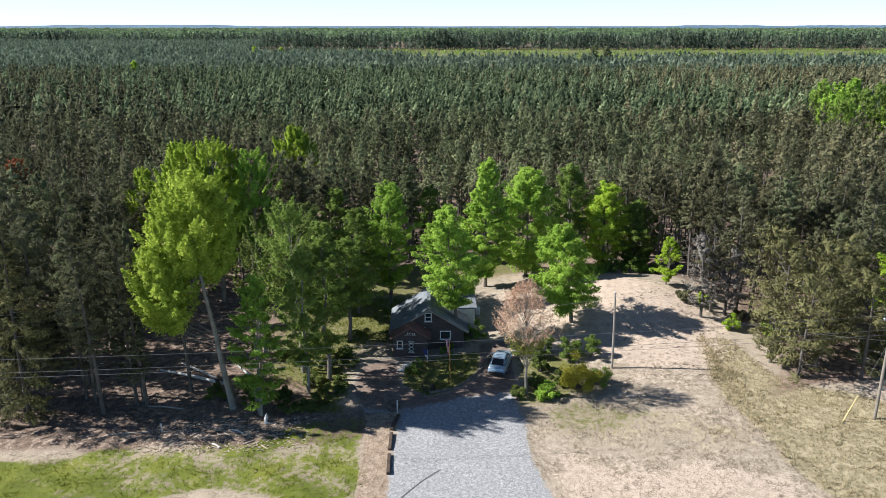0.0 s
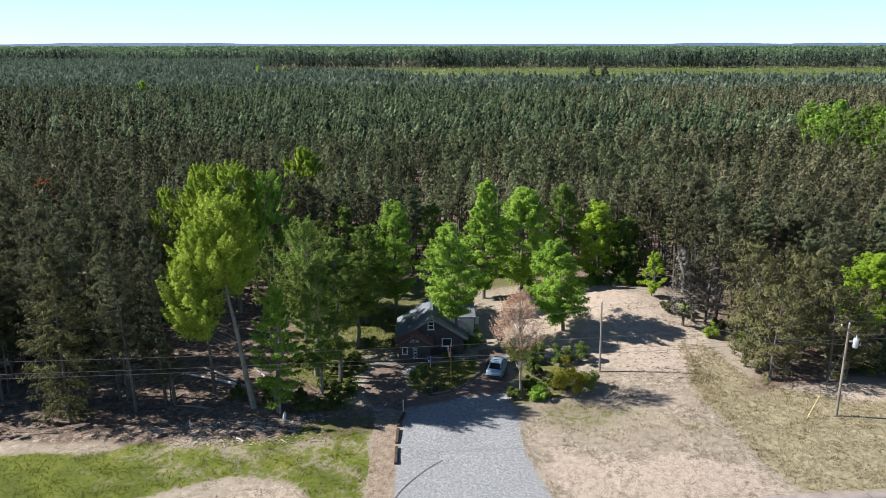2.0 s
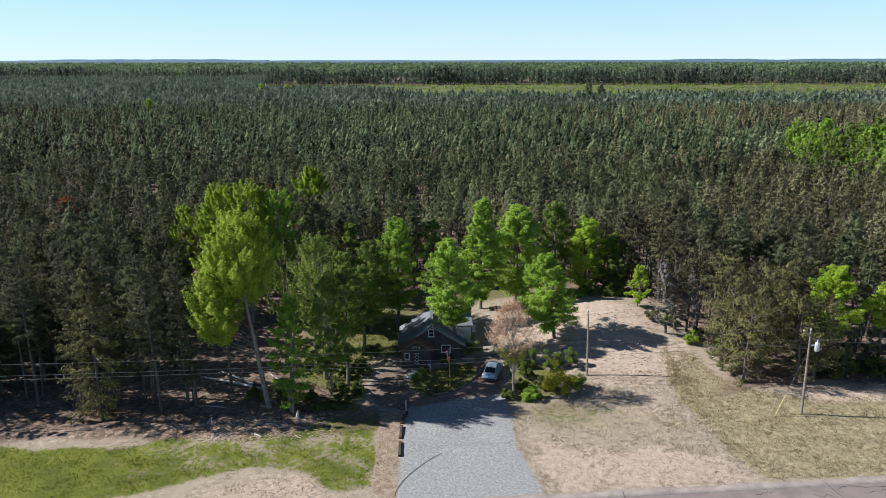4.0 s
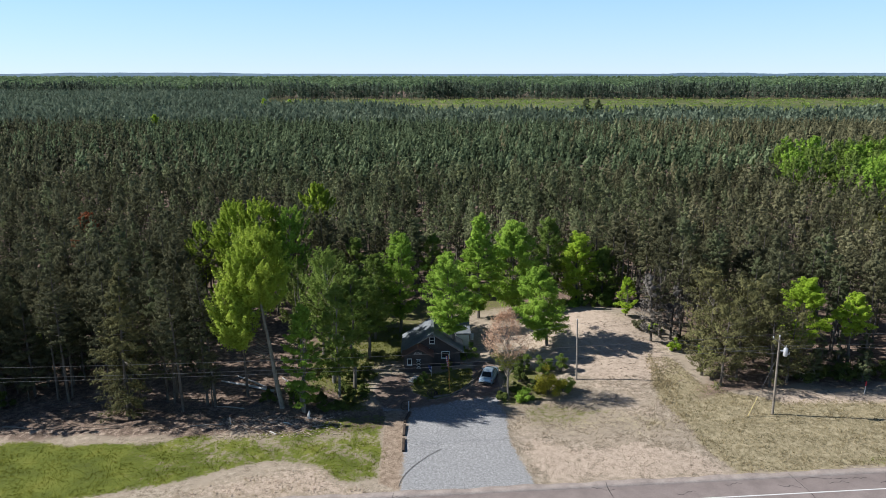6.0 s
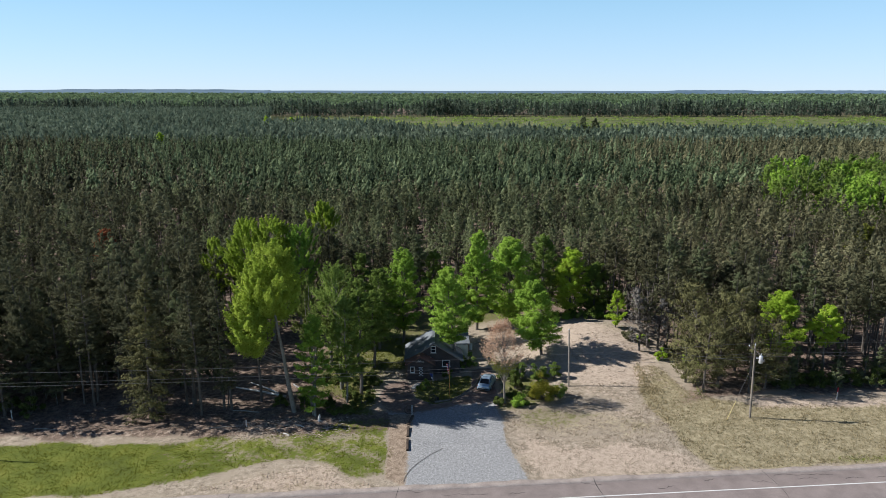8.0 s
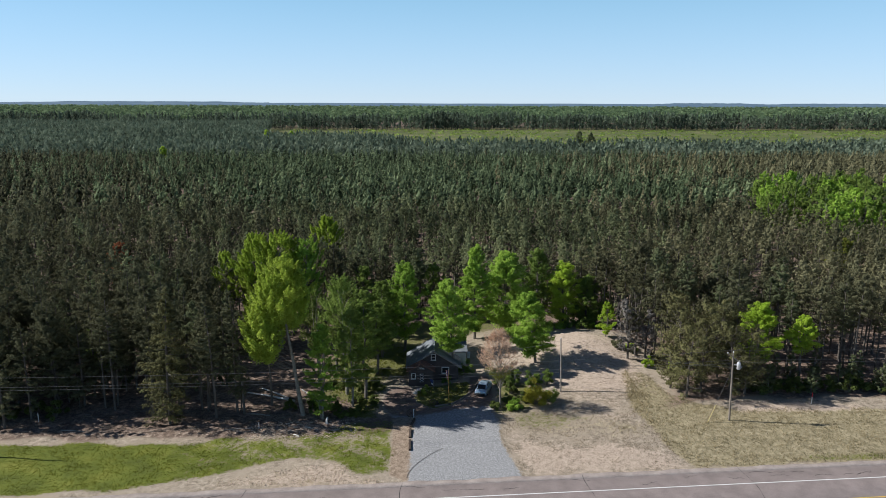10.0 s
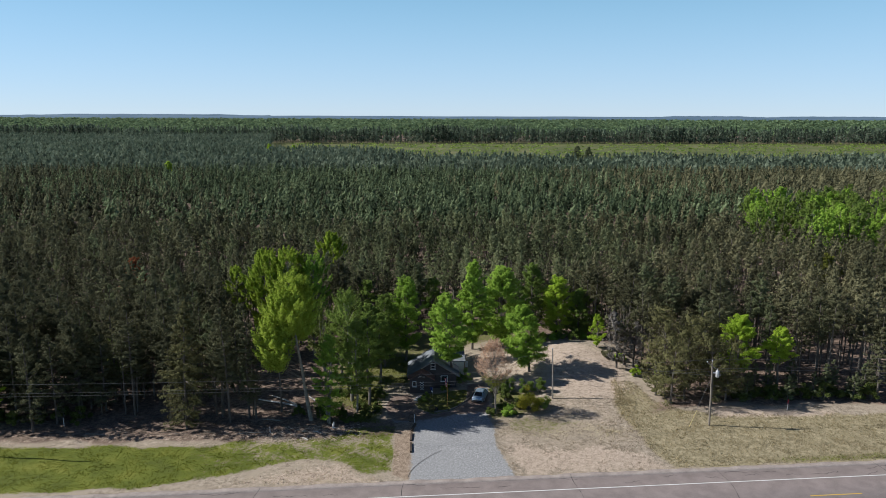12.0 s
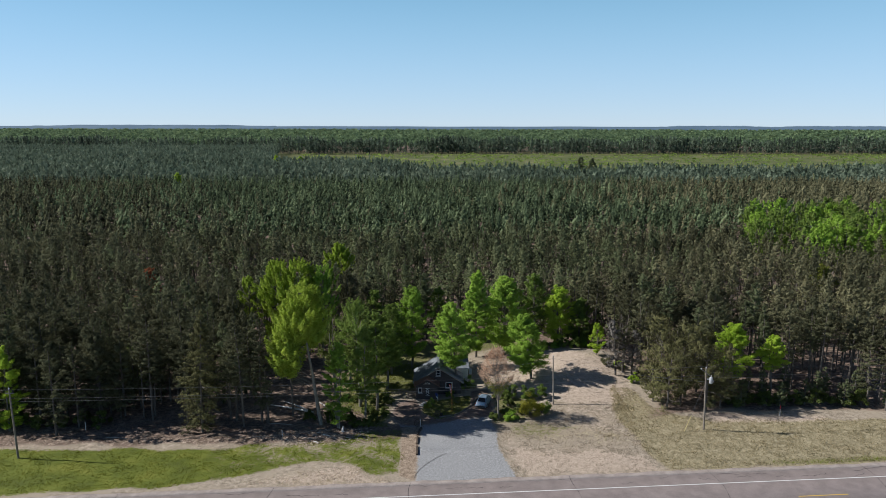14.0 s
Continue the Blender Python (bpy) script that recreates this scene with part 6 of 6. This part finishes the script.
def clods(n, seed, outline, small, large, mat, name, label):
    """Low rough lumps of soil or stone strewn inside an outline."""
    g = np.random.default_rng(seed)
    lv, lf = LUMP
    o = np.array(outline)
    x, y = g.uniform(o[:, 0].min(), o[:, 0].max(), n), g.uniform(o[:, 1].min(), o[:, 1].max(), n)
    keep = (inside(x, y, outline, 1.0) > 0.5) & (wob(x, y, 2.3) + g.normal(size=n) * 0.5 > -0.1)
    x, y = x[keep], y[keep]
    n = len(x)
    size = g.uniform(small, large, n) ** 1.0
    a = g.uniform(0, 6.28, n)
    c, k = np.cos(a)[:, None], np.sin(a)[:, None]
    shape = lv[None] * g.uniform(0.6, 1.4, (n, len(lv), 1)) * np.stack([size * 1.5, size, size * 0.5], 1)[:, None]
    v = np.stack([shape[..., 0] * c - shape[..., 1] * k + x[:, None], shape[..., 0] * k + shape[..., 1] * c + y[:, None], shape[..., 2] + ground_height(x, y)[:, None] + 0.1 * size[:, None]], -1)
    f = lf[None] + (np.arange(n) * len(lv))[:, None, None]
    tagged(new(name, raw_mesh(name, v.reshape(-1, 3), f.reshape(-1, 3), [mat])), label, "clods", kind="stuff")


SOIL = plain("rough_soil", (0.26, 0.19, 0.14), (0.50, 0.40, 0.31), 3.0, 0.95)
clods(900, 95, [(-23, -7.6), (-18, -5.4), (-13, -3.2), (-8.5, -2.8), (-4.5, -5.8), (-3, -7.1)], 0.05, 0.2, SOIL, "soil_clods", "rough clods of pale sandy soil beside the road")
clods(700, 96, [(-22, 3.4), (-20, 7.5), (-9, 8.6), (-7, 6.5), (-9, 4.4), (-15, 3.2)], 0.05, 0.2, SOIL, "litter_clods", "crumbled reddish soil and bark at the wood's edge")
STONE = plain("grey_stone", (0.24, 0.24, 0.24), (0.52, 0.52, 0.51), 4.0, 0.9)
clods(1500, 97, [(0.6, -5.8), (0.6, 7.5), (10.8, 7.5), (11.2, 2.0), (13, -5.2)], 0.025, 0.07, STONE, "gravel_stones", "loose pale stones on the grey gravel")

# sealed cracks in the asphalt
TAR = plain("tar", (0.025, 0.023, 0.022), (0.05, 0.045, 0.042), 8.0, 0.6)


def crack(x, off, length, seed, across=False):
    g = np.random.default_rng(seed)
    n = 14
    t = np.linspace(0, 1, n)
    if across:
        xs, ys = x + 0.25 * np.sin(t * 7 + seed), road_y(x) - 0.1 - t * length
    else:
        xs = x + t * length
        ys = road_y(xs) - off + np.cumsum(g.normal(size=n)) * 0.10
    w = 0.024 * g.uniform(0.5, 1.6, n)
    z = np.full(n, 0.0255)
    dx, dy = (w, 0 * w) if across else (0 * w, w)
    v = np.concatenate([np.stack([xs - dx, ys - dy, z], 1), np.stack([xs + dx, ys + dy, z], 1)])
    i = np.arange(n - 1)
    ob = new("sealed_crack", raw_mesh("sealed_crack", v, np.stack([i, i + 1, i + 1 + n, i + n], 1), [TAR]))
    ob.parent = ROAD


g = np.random.default_rng(90)
for k in range(16):
    crack(-42 + 6.6 * k + g.uniform(-2, 2), g.uniform(0.8, 2.6), g.uniform(1.5, 5.0), 900 + k)
for k in range(7):
    crack(-52 + 18 * k + g.uniform(-3, 3), 0, 9.5, 930 + k, True)
for k in range(5):
    crack(36 + 5 * k, 1.8 + 0.3 * k, 2.0, 950 + k)

# a tyre mark that curves off the gravel
xs = np.linspace(0, 1, 20)
ax, ay = -0.2 + 4.2 * xs ** 1.3, -6.2 + 6.8 * xs ** 0.75
v = np.concatenate([np.stack([ax, ay, ground_height(ax, ay) + 0.03], 1), np.stack([ax + 0.055, ay - 0.035, ground_height(ax, ay) + 0.03], 1)])
i = np.arange(19)
mark = new("gravel_rut", raw_mesh("gravel_rut", v, np.stack([i, i + 20, i + 21, i + 1], 1), [plain("rut", (0.09, 0.085, 0.08), (0.16, 0.15, 0.14), 9.0)]))
tagged(mark, "dark curved rut across the gravel", "rut", kind="structure")
